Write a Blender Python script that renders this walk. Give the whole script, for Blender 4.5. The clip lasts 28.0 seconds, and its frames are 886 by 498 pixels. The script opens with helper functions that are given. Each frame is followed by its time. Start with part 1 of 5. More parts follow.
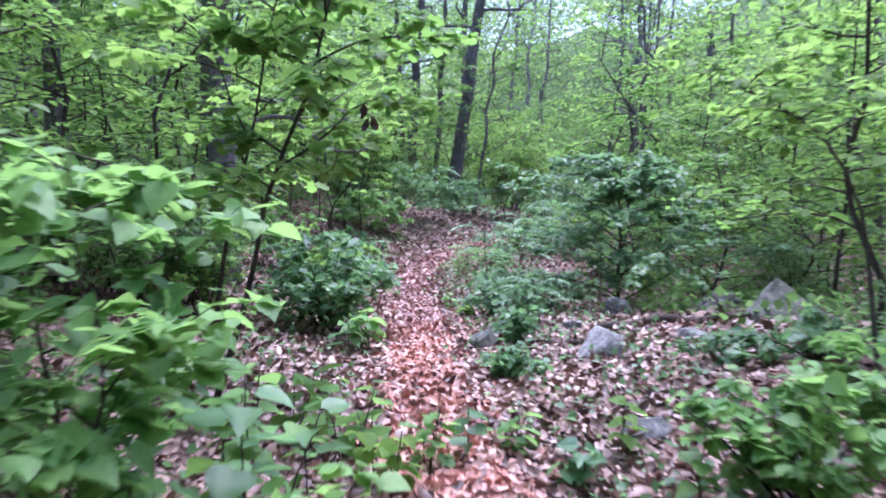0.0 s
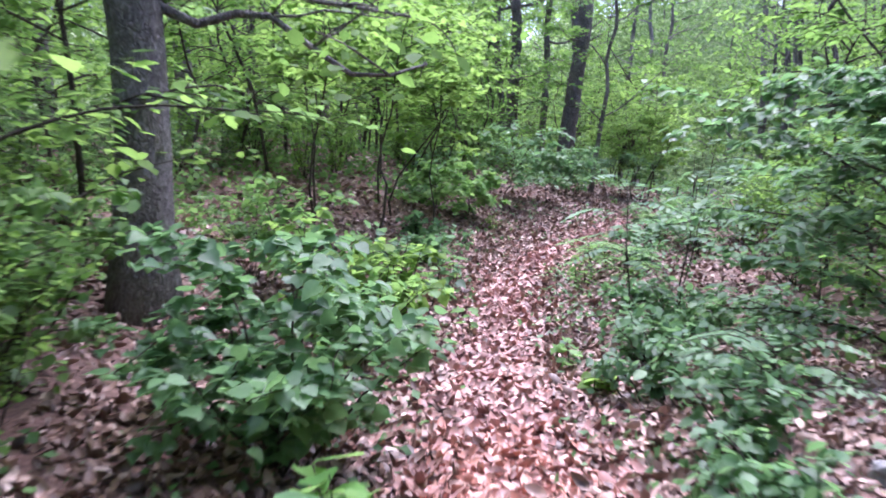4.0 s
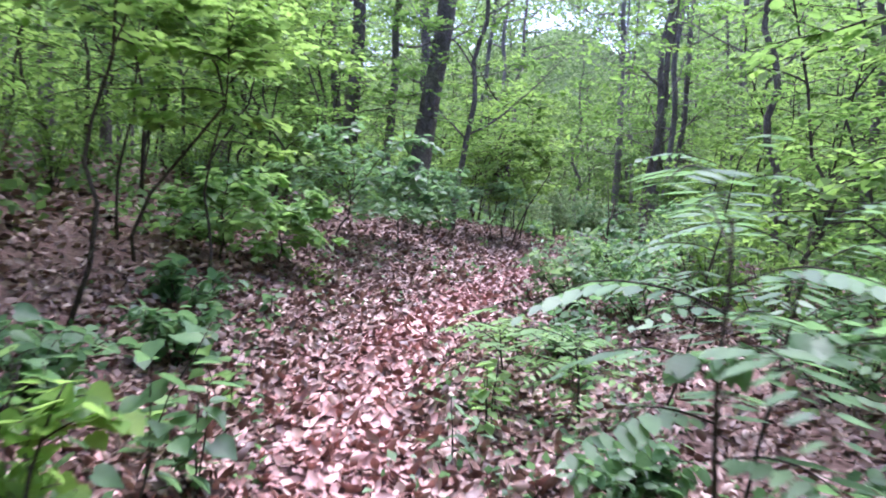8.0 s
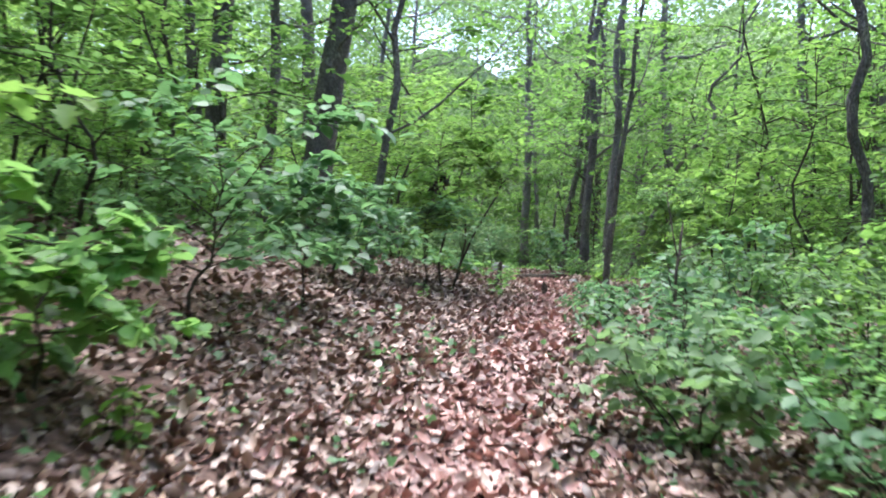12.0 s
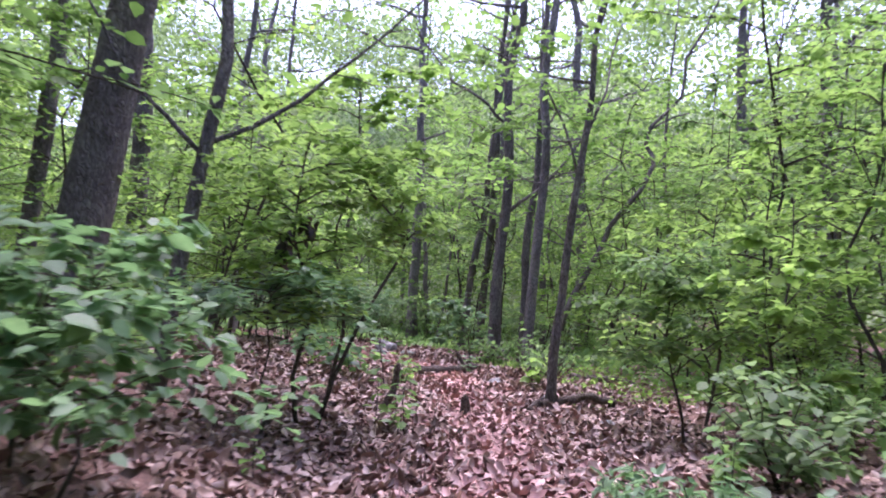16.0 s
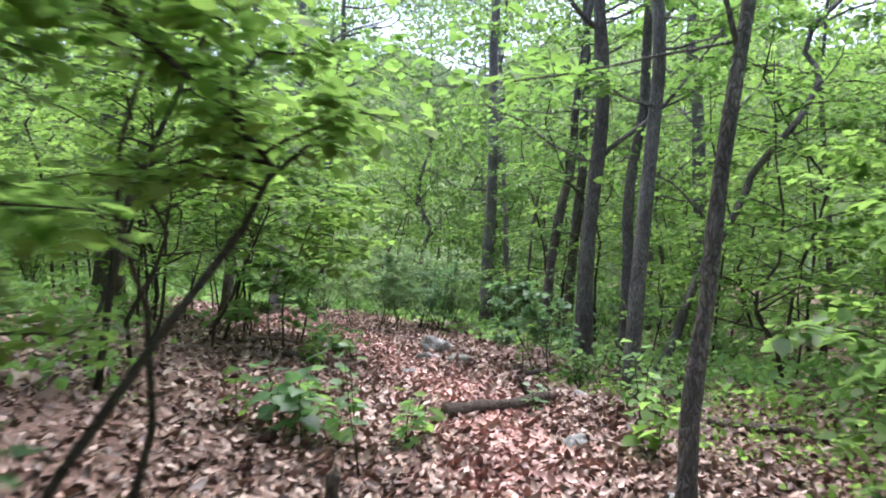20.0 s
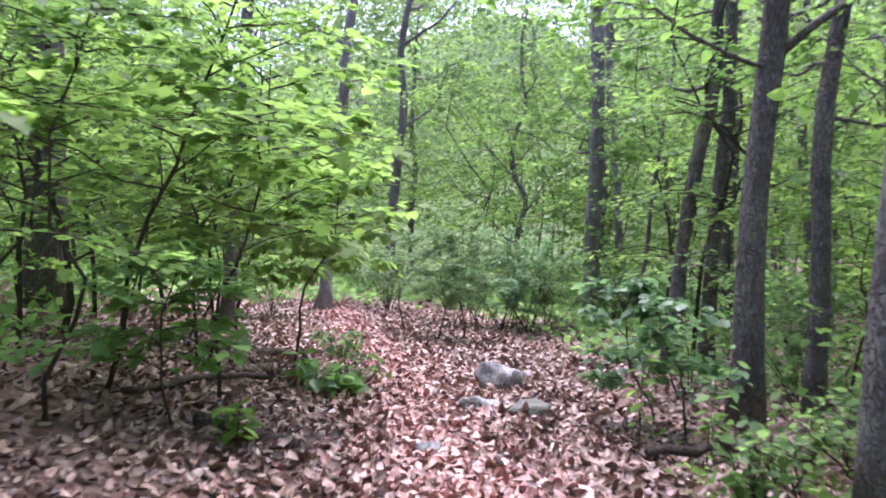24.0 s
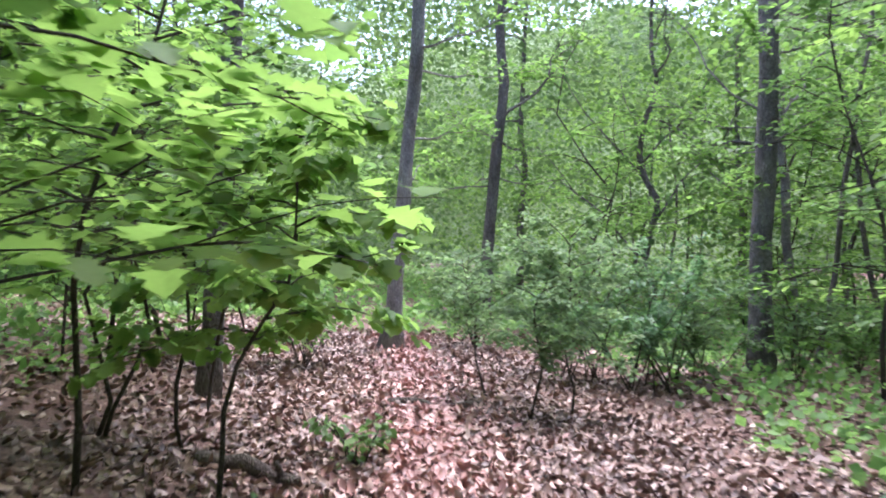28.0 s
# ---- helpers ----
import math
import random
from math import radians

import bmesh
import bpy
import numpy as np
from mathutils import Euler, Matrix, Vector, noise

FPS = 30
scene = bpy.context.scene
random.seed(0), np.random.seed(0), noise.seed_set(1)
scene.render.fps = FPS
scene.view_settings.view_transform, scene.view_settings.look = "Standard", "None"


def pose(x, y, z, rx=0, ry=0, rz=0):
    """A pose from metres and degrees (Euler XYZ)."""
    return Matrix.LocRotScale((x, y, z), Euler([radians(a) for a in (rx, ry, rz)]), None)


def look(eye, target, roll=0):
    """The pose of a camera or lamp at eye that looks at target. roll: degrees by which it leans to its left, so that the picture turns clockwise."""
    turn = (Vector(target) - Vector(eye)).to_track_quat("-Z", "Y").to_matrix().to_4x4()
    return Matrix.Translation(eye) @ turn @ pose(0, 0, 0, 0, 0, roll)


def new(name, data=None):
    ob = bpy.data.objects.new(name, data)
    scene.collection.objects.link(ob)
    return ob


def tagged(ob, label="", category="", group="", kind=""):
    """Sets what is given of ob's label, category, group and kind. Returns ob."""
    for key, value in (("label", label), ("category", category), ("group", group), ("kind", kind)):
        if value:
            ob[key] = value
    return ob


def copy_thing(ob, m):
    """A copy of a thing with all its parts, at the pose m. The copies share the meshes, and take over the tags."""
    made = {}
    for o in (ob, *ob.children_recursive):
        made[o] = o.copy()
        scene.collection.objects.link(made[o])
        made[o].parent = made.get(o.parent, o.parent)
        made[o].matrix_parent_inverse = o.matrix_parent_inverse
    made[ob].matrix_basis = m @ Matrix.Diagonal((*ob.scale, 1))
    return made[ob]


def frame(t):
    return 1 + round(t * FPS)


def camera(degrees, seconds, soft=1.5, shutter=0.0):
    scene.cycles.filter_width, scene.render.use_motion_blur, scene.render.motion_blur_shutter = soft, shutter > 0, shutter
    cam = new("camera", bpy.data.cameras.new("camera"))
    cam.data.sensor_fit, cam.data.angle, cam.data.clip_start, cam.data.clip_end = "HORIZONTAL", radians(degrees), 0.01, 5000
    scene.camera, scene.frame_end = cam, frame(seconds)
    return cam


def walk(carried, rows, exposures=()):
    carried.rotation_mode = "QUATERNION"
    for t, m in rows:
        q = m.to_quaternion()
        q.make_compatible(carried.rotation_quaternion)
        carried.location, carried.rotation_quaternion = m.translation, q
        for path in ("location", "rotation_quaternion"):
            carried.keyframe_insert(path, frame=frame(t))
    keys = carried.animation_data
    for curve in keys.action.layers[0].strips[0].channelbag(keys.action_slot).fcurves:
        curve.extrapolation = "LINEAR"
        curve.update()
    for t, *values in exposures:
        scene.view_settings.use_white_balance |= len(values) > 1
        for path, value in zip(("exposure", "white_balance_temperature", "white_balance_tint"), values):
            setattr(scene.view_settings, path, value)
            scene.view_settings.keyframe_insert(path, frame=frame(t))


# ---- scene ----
# ---- camera and walk ----
cam = camera(58.0, 28.0, soft=1.8, shutter=0.85)
PATH = [
    (0.0, pose(-0.000, 0.000, 1.500, 85.00, 0.00, -0.00)),
    (0.5, pose(0.058, 0.714, 1.464, 85.02, 0.18, 1.32)),
    (1.0, pose(0.137, 1.450, 1.439, 85.32, 0.21, 2.91)),
    (1.5, pose(0.241, 2.204, 1.401, 85.39, 0.12, 4.76)),
    (2.0, pose(0.328, 2.897, 1.384, 85.11, 0.27, 7.45)),
    (2.5, pose(0.281, 3.553, 1.342, 84.75, 0.19, 8.34)),
    (4.5, pose(-0.151, 6.413, 1.162, 83.55, 1.15, 7.17)),
    (5.0, pose(-0.238, 7.140, 1.099, 83.58, 1.01, 6.49)),
    (5.5, pose(-0.237, 7.846, 1.088, 84.39, 0.89, 5.91)),
    (6.0, pose(-0.265, 8.533, 1.067, 84.74, 0.46, 5.16)),
    (6.5, pose(-0.299, 9.250, 1.036, 85.05, -0.16, 3.52)),
    (7.0, pose(-0.281, 9.916, 1.057, 85.57, -0.99, 1.25)),
    (7.5, pose(-0.294, 10.561, 1.024, 86.08, -1.40, -2.14)),
    (8.0, pose(-0.332, 11.166, 0.981, 86.32, -1.46, -4.18)),
    (8.5, pose(-0.459, 11.786, 0.956, 86.43, -1.34, -5.54)),
    (9.0, pose(-0.534, 12.446, 0.950, 86.40, -0.92, -6.48)),
    (9.5, pose(-0.560, 13.108, 0.961, 86.71, -0.66, -6.87)),
    (10.0, pose(-0.604, 13.725, 0.981, 87.06, -0.62, -7.76)),
    (10.5, pose(-0.579, 14.361, 0.963, 87.47, -0.53, -8.80)),
    (11.0, pose(-0.568, 15.000, 0.968, 87.78, -0.42, -10.14)),
    (11.5, pose(-0.558, 15.685, 0.938, 87.96, -0.42, -11.56)),
    (12.0, pose(-0.531, 16.375, 0.957, 88.41, -0.57, -13.31)),
    (12.5, pose(-0.468, 17.066, 0.985, 89.02, -1.11, -15.24)),
    (13.0, pose(-0.289, 17.615, 1.033, 89.88, -0.96, -16.72)),
    (13.5, pose(-0.222, 18.207, 1.079, 90.90, -1.14, -18.27)),
    (15.5, pose(0.500, 20.828, 1.242, 92.72, -2.22, -22.02)),
    (16.0, pose(0.781, 21.401, 1.243, 92.52, -1.92, -22.11)),
    (16.5, pose(1.128, 21.966, 1.247, 91.90, -1.65, -21.50)),
    (17.0, pose(1.453, 22.523, 1.266, 91.44, -1.42, -19.98)),
    (17.5, pose(1.783, 23.093, 1.300, 91.07, -1.29, -18.28)),
    (18.0, pose(2.117, 23.677, 1.351, 90.69, -1.48, -16.38)),
    (18.5, pose(2.352, 24.302, 1.367, 90.46, -1.70, -15.79)),
    (19.0, pose(2.662, 24.863, 1.400, 90.54, -1.73, -15.19)),
    (19.5, pose(2.904, 25.419, 1.414, 90.24, -1.43, -15.28)),
    (20.0, pose(3.173, 25.964, 1.429, 89.83, -1.13, -15.07)),
    (20.5, pose(3.498, 26.519, 1.463, 89.40, -0.86, -14.36)),
    (22.5, pose(4.416, 29.025, 1.322, 88.43, -0.71, -10.65)),
    (23.0, pose(4.613, 29.597, 1.348, 88.19, -0.55, -9.74)),
    (23.5, pose(4.764, 30.139, 1.373, 88.14, -0.39, -8.73)),
    (24.0, pose(4.978, 30.672, 1.400, 88.15, -0.05, -6.92)),
    (24.5, pose(5.215, 31.214, 1.398, 88.08, 0.10, -5.62)),
    (25.0, pose(5.393, 31.744, 1.438, 88.12, 0.26, -4.31)),
    (25.5, pose(5.537, 32.306, 1.448, 88.15, 0.31, -2.91)),
    (26.0, pose(5.614, 32.912, 1.454, 88.19, 0.18, -1.92)),
    (26.5, pose(5.701, 33.498, 1.444, 88.34, 0.05, -0.82)),
    (27.0, pose(5.779, 34.021, 1.433, 88.09, -0.18, -0.03)),
    (27.5, pose(5.783, 34.656, 1.437, 88.25, -0.10, 0.77)),
    (28.0, pose(5.801, 35.237, 1.423, 88.80, 0.37, 1.68)),
]
walk(cam, PATH, [(0, 2.48, 5100, 33), (1, 2.50, 5350, 32), (2, 2.51, 5500, 29), (6, 2.61, 5340, 37), (9, 2.55, 5500, 30), (10.5, 2.61, 5640, 20), (12, 2.54, 5700, 11), (13.5, 2.44, 5680, 12), (16, 2.48, 5700, 44), (17, 2.5, 5720, 34), (18.5, 2.55, 5860, 20), (20.5, 2.64, 5930, 18), (23, 2.92, 5650, 37), (24, 2.92, 5700, 33), (25, 2.90, 5660, 26), (28, 2.76, 5650, 24)])

# ---- overcast sky and light ----
world = bpy.data.worlds.new("overcast_sky")
scene.world = world
world.use_nodes = True
wt = world.node_tree
sky = wt.nodes.new("ShaderNodeTexSky")
sky.sky_type, sky.sun_disc = "NISHITA", False
sky.sun_elevation, sky.sun_rotation = radians(70), radians(22)
sky.air_density, sky.dust_density, sky.ozone_density = 1.0, 4.0, 1.0
wt.links.new(sky.outputs[0], wt.nodes["Background"].inputs[0])
wt.nodes["Background"].inputs[1].default_value = 0.105
sun = new("sun", bpy.data.lights.new("sun", "SUN"))
sun.data.energy, sun.data.angle, sun.data.color = 1.5, radians(60), (1.0, 0.97, 0.92)
sun.matrix_basis = look((8, 20, 60), (0, 0, 0))

# plan of the trail: metres along, across, height, and the slope of the bank on either side
TRAIL_Y = np.array([-30.0, -5.0, 0.0, 2.2, 6.41, 8.53, 10.56, 12.45, 14.36, 16.37, 18.21, 21.97, 23.68, 25.42, 29.02, 30.67, 32.31, 34.02, 39.24, 44.24, 51.24, 80.24])
TRAIL_X = np.array([-2.0, -0.3, -0.0, 0.24, -0.15, -0.27, -0.29, -0.53, -0.58, -0.53, -0.22, 1.13, 2.12, 2.9, 4.42, 4.98, 5.54, 5.78, 5.6, 5.3, 4.5, -2.2])
TRAIL_Z = np.array([0.09, -0.01, -0.01, -0.11, -0.26, -0.38, -0.47, -0.5, -0.52, -0.46, -0.37, -0.24, -0.15, -0.14, -0.26, -0.26, -0.24, -0.24, -0.38, -0.53, -0.68, -1.0])
BANK_LEFT = np.array([0.05, 0.05, 0.09, 0.1, 0.15, 0.19, 0.23, 0.28, 0.32, 0.31, 0.31, 0.3, 0.29, 0.27, 0.24, 0.22, 0.2, 0.2, 0.2, 0.18, 0.14, 0.1])
BANK_RIGHT = np.array([0.05, 0.05, 0.09, 0.1, 0.1, 0.075, 0.052, -0.02, -0.12, -0.11, -0.08, -0.03, -0.0, 0.0, 0.0, -0.02, -0.04, -0.05, -0.06, -0.07, -0.08, -0.08])


# ---- materials ----
def material(name):
    m = bpy.data.materials.new(name)
    m.use_nodes = True
    t = m.node_tree
    t.nodes.clear()
    out = t.nodes.new("ShaderNodeOutputMaterial")
    bsdf = t.nodes.new("ShaderNodeBsdfPrincipled")
    t.links.new(bsdf.outputs[0], out.inputs[0])
    return m, t, bsdf, out


def ramp(t, source, stops):
    node = t.nodes.new("ShaderNodeValToRGB")
    e = node.color_ramp.elements
    e[0].position, e[0].color = stops[0][0], (*stops[0][1], 1)
    e[1].position, e[1].color = stops[-1][0], (*stops[-1][1], 1)
    for p, c in stops[1:-1]:
        e.new(p).color = (*c, 1)
    t.links.new(source, node.inputs[0])
    return node.outputs[0]


def noise_node(t, scale, detail=4.0, stretch=(1, 1, 1), space="Object", rough=0.55):
    co = t.nodes.new("ShaderNodeTexCoord")
    mp = t.nodes.new("ShaderNodeMapping")
    mp.inputs["Scale"].default_value = stretch
    n = t.nodes.new("ShaderNodeTexNoise")
    n.inputs["Scale"].default_value, n.inputs["Detail"].default_value, n.inputs["Roughness"].default_value = scale, detail, rough
    t.links.new(co.outputs[space], mp.inputs[0])
    t.links.new(mp.outputs[0], n.inputs["Vector"])
    return n.outputs["Fac"]


def mix_color(t, a, b, fac, mode="MIX"):
    n = t.nodes.new("ShaderNodeMix")
    n.data_type, n.blend_type = "RGBA", mode
    for sock, v in ((n.inputs[0], fac), (n.inputs[6], a), (n.inputs[7], b)):
        if isinstance(v, (int, float)):
            sock.default_value = v
        elif isinstance(v, tuple):
            sock.default_value = (*v, 1)
        else:
            t.links.new(v, sock)
    return n.outputs[2]


def bump(t, bsdf, height, strength, distance=0.02):
    b = t.nodes.new("ShaderNodeBump")
    b.inputs["Strength"].default_value, b.inputs["Distance"].default_value = strength, distance
    t.links.new(height, b.inputs["Height"])
    t.links.new(b.outputs[0], bsdf.inputs["Normal"])


def leaf_material(name, dark, mid, light, through_color, gloss=0.45, translucent=0.4, spec=0.3, even=0.0):
    """Leaf: colour differs from blade to blade and a little along it; part of the light passes through."""
    m, t, bsdf, out = material(name)
    geo = t.nodes.new("ShaderNodeNewGeometry")
    info = t.nodes.new("ShaderNodeObjectInfo")
    add = t.nodes.new("ShaderNodeMath")
    add.operation = "ADD"
    t.links.new(geo.outputs["Random Per Island"], add.inputs[0])
    t.links.new(info.outputs["Random"], add.inputs[1])
    wrap = t.nodes.new("ShaderNodeMath")
    wrap.operation = "FRACT"
    t.links.new(add.outputs[0], wrap.inputs[0])
    col = ramp(t, wrap.outputs[0], [(0.0, dark), (0.45, mid), (1.0, light)])
    col = mix_color(t, col, mid, even)
    patch = ramp(t, noise_node(t, 1.1, 3), [(0.33, (0.58, 0.64, 0.6)), (0.5, (0.95, 0.97, 0.9)), (0.7, (1.3, 1.22, 1.0))])
    col = mix_color(t, col, patch, 0.75, "MULTIPLY")
    fine = ramp(t, noise_node(t, 45, 3), [(0.3, (0.68, 0.74, 0.64)), (0.75, (1.18, 1.14, 1.12))])
    col = mix_color(t, col, fine, 0.8, "MULTIPLY")
    t.links.new(col, bsdf.inputs["Base Color"])
    bsdf.inputs["Roughness"].default_value = gloss
    bsdf.inputs["Specular IOR Level"].default_value = spec
    tr = t.nodes.new("ShaderNodeBsdfTranslucent")
    t.links.new(mix_color(t, col, through_color, 0.55), tr.inputs[0])
    mx = t.nodes.new("ShaderNodeMixShader")
    mx.inputs[0].default_value = translucent
    t.links.new(bsdf.outputs[0], mx.inputs[1])
    t.links.new(tr.outputs[0], mx.inputs[2])
    t.links.new(mx.outputs[0], out.inputs[0])
    return m


LEAF_CANOPY = leaf_material("leaf_canopy", (0.05, 0.125, 0.022), (0.095, 0.205, 0.034), (0.16, 0.28, 0.055), (0.29, 0.49, 0.11), 0.55, 0.58, 0.2, 0.25)
LEAF_BRIGHT = leaf_material("leaf_bright", (0.055, 0.135, 0.022), (0.11, 0.235, 0.038), (0.19, 0.32, 0.06), (0.37, 0.57, 0.13), 0.5, 0.62, 0.22, 0.2)
LEAF_UNDER = leaf_material("leaf_understory", (0.045, 0.105, 0.03), (0.088, 0.18, 0.05), (0.14, 0.25, 0.072), (0.28, 0.46, 0.13), 0.45, 0.57, 0.3, 0.15)
LEAF_BLUE = leaf_material("leaf_bluish", (0.055, 0.13, 0.058), (0.098, 0.2, 0.088), (0.155, 0.28, 0.13), (0.23, 0.42, 0.14), 0.4, 0.5, 0.38)
LEAF_PALE = leaf_material("leaf_grey_green", (0.08, 0.15, 0.066), (0.14, 0.23, 0.1), (0.2, 0.31, 0.14), (0.28, 0.43, 0.15), 0.5, 0.52)
LEAF_FRESH = leaf_material("leaf_fresh", (0.085, 0.2, 0.055), (0.145, 0.29, 0.085), (0.22, 0.38, 0.12), (0.34, 0.56, 0.14), 0.45, 0.52)
LEAF_FAR = leaf_material("leaf_far", (0.07, 0.13, 0.045), (0.105, 0.185, 0.066), (0.145, 0.235, 0.088), (0.27, 0.39, 0.14), 0.65, 0.58, 0.12, 0.8)


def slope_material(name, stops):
    """Far tree cover: soft lumps of light and dark green, with distance haze put into the colours."""
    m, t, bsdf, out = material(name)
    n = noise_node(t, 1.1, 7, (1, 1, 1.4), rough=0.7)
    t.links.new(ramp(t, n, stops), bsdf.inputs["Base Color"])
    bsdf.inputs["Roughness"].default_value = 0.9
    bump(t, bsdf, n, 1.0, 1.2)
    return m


# greens paler than the near leaves: haze of distance painted into the colour
FAR_GREEN_HAZED = slope_material("far_tree_cover_hazed", [(0.3, (0.15, 0.22, 0.09)), (0.5, (0.28, 0.38, 0.17)), (0.7, (0.44, 0.55, 0.29))])


def bark_material(name, dark, light, scale=1.0, plates=0.32):
    """Bark: furrowed plates, blotches and a little lichen."""
    m, t, bsdf, out = material(name)
    co = t.nodes.new("ShaderNodeTexCoord")
    mp = t.nodes.new("ShaderNodeMapping")
    mp.inputs["Scale"].default_value = (1, 1, plates)
    t.links.new(co.outputs["Object"], mp.inputs[0])
    warp = t.nodes.new("ShaderNodeTexNoise")
    warp.inputs["Scale"].default_value, warp.inputs["Detail"].default_value = 7 * scale, 3
    t.links.new(mp.outputs[0], warp.inputs["Vector"])
    shifted = mix_color(t, mp.outputs[0], warp.outputs["Color"], 0.3, "ADD")
    cell = t.nodes.new("ShaderNodeTexVoronoi")
    cell.feature = "DISTANCE_TO_EDGE"
    cell.inputs["Scale"].default_value = 24 * scale
    t.links.new(shifted, cell.inputs["Vector"])
    grain = noise_node(t, 38 * scale, 6, (1, 1, 0.4), rough=0.7)
    furrow = ramp(t, cell.outputs["Distance"], [(0.0, (0.35, 0.34, 0.33)), (0.22, (1, 1, 1))])
    col = mix_color(t, ramp(t, grain, [(0.3, dark), (0.68, light)]), furrow, 0.6, "MULTIPLY")
    blotch = ramp(t, noise_node(t, 3.1, 4, (1, 1, 0.6)), [(0.36, (0.62, 0.6, 0.6)), (0.52, (1, 1, 1)), (0.7, (1.3, 1.36, 1.25))])
    t.links.new(mix_color(t, col, blotch, 0.85, "MULTIPLY"), bsdf.inputs["Base Color"])
    bsdf.inputs["Roughness"].default_value = 0.9
    bsdf.inputs["Specular IOR Level"].default_value = 0.2
    bump(t, bsdf, furrow, 0.8, 0.03)
    return m


BARK_DARK = bark_material("bark_dark", (0.08, 0.07, 0.065), (0.23, 0.203, 0.19))
BARK_GREY = bark_material("bark_grey", (0.108, 0.097, 0.092), (0.29, 0.267, 0.256), 1.2)
BARK_PALE = bark_material("bark_pale", (0.16, 0.15, 0.14), (0.36, 0.34, 0.33), 1.2)
BARK_TWIG = bark_material("bark_twig", (0.05, 0.041, 0.033), (0.13, 0.108, 0.085), 2.0)
BARK_LOG = bark_material("bark_log", (0.055, 0.042, 0.035), (0.19, 0.15, 0.125), 1.4)


def litter_material(name, stops, gloss):
    m, t, bsdf, out = material(name)
    geo = t.nodes.new("ShaderNodeNewGeometry")
    col = ramp(t, geo.outputs["Random Per Island"], stops)
    vein = ramp(t, noise_node(t, 30, 4), [(0.3, (0.8, 0.78, 0.77)), (0.75, (1.12, 1.08, 1.05))])
    damp = ramp(t, noise_node(t, 0.8, 3), [(0.36, (0.78, 0.76, 0.76)), (0.64, (1.1, 1.07, 1.04))])
    col = mix_color(t, mix_color(t, col, vein, 0.8, "MULTIPLY"), damp, 0.7, "MULTIPLY")
    t.links.new(col, bsdf.inputs["Base Color"])
    bsdf.inputs["Roughness"].default_value = gloss
    return m


LITTER = litter_material("dry_leaf", [(0.0, (0.065, 0.037, 0.027)), (0.28, (0.148, 0.088, 0.064)), (0.6, (0.262, 0.17, 0.13)), (0.85, (0.375, 0.262, 0.208)), (1.0, (0.49, 0.385, 0.32))], 0.5)
LITTER_BROAD = litter_material("dry_leaf_worn", [(0.0, (0.145, 0.074, 0.06)), (0.3, (0.29, 0.15, 0.125)), (0.65, (0.44, 0.252, 0.215)), (1.0, (0.6, 0.405, 0.35))], 0.5)
LITTER_TRAIL = litter_material("dry_leaf_trail", [(0.0, (0.2, 0.092, 0.066)), (0.3, (0.4, 0.19, 0.142)), (0.65, (0.57, 0.305, 0.235)), (1.0, (0.69, 0.455, 0.375))], 0.5)
WITHERED = litter_material("withered_leaf", [(0.0, (0.02, 0.012, 0.01)), (0.6, (0.06, 0.035, 0.022)), (1.0, (0.13, 0.07, 0.04))], 0.6)


def soil_material(name, stops, scale):
    m, t, bsdf, out = material(name)
    n = noise_node(t, scale, 8, rough=0.7)
    col = ramp(t, n, stops)
    t.links.new(mix_color(t, col, ramp(t, noise_node(t, 0.6, 3), [(0.35, (0.7, 0.7, 0.68)), (0.65, (1.15, 1.12, 1.1))]), 0.8, "MULTIPLY"), bsdf.inputs["Base Color"])
    bsdf.inputs["Roughness"].default_value = 0.95
    bump(t, bsdf, n, 0.8, 0.04)
    return m


SOIL = soil_material("forest_soil", [(0.3, (0.06, 0.035, 0.027)), (0.52, (0.17, 0.1, 0.078)), (0.72, (0.34, 0.21, 0.17))], 22)
SOIL_TRAIL = soil_material("trail_soil", [(0.3, (0.13, 0.07, 0.052)), (0.55, (0.3, 0.17, 0.135)), (0.75, (0.46, 0.29, 0.235))], 22)


def rock_material(name, dark, light):
    m, t, bsdf, out = material(name)
    n = noise_node(t, 9, 8, rough=0.7)
    spots = ramp(t, noise_node(t, 28, 3), [(0.42, (0.5, 0.53, 0.48)), (0.6, (1.12, 1.1, 1.08))])
    t.links.new(mix_color(t, ramp(t, n, [(0.32, dark), (0.66, light)]), spots, 0.7, "MULTIPLY"), bsdf.inputs["Base Color"])
    bsdf.inputs["Roughness"].default_value = 0.85
    bump(t, bsdf, n, 0.7, 0.03)
    return m


ROCK = rock_material("rock_grey", (0.1, 0.098, 0.095), (0.34, 0.33, 0.325))
ROCK_MOSS = rock_material("rock_mossy", (0.05, 0.055, 0.042), (0.15, 0.15, 0.125))


# ---- mesh helpers ----
RNG = np.random.default_rng(7)


def mesh_np(name, verts, faces, mat, smooth=False):
    """A mesh from arrays: verts (n, 3), faces (m, k), all with k corners."""
    me = bpy.data.meshes.new(name)
    verts, faces = np.asarray(verts, np.float32), np.asarray(faces, np.int32)
    m, k = faces.shape
    me.vertices.add(len(verts))
    me.vertices.foreach_set("co", verts.ravel())
    me.loops.add(m * k)
    me.loops.foreach_set("vertex_index", faces.ravel())
    me.polygons.add(m)
    me.polygons.foreach_set("loop_start", np.arange(0, m * k, k, dtype=np.int32))
    if smooth:
        me.polygons.foreach_set("use_smooth", np.ones(m, dtype=bool))
    me.materials.append(mat)
    me.update(calc_edges=True)
    return me


def part(name, data, parent, label=""):
    ob = new(name, data)
    ob.parent = parent
    return tagged(ob, label)


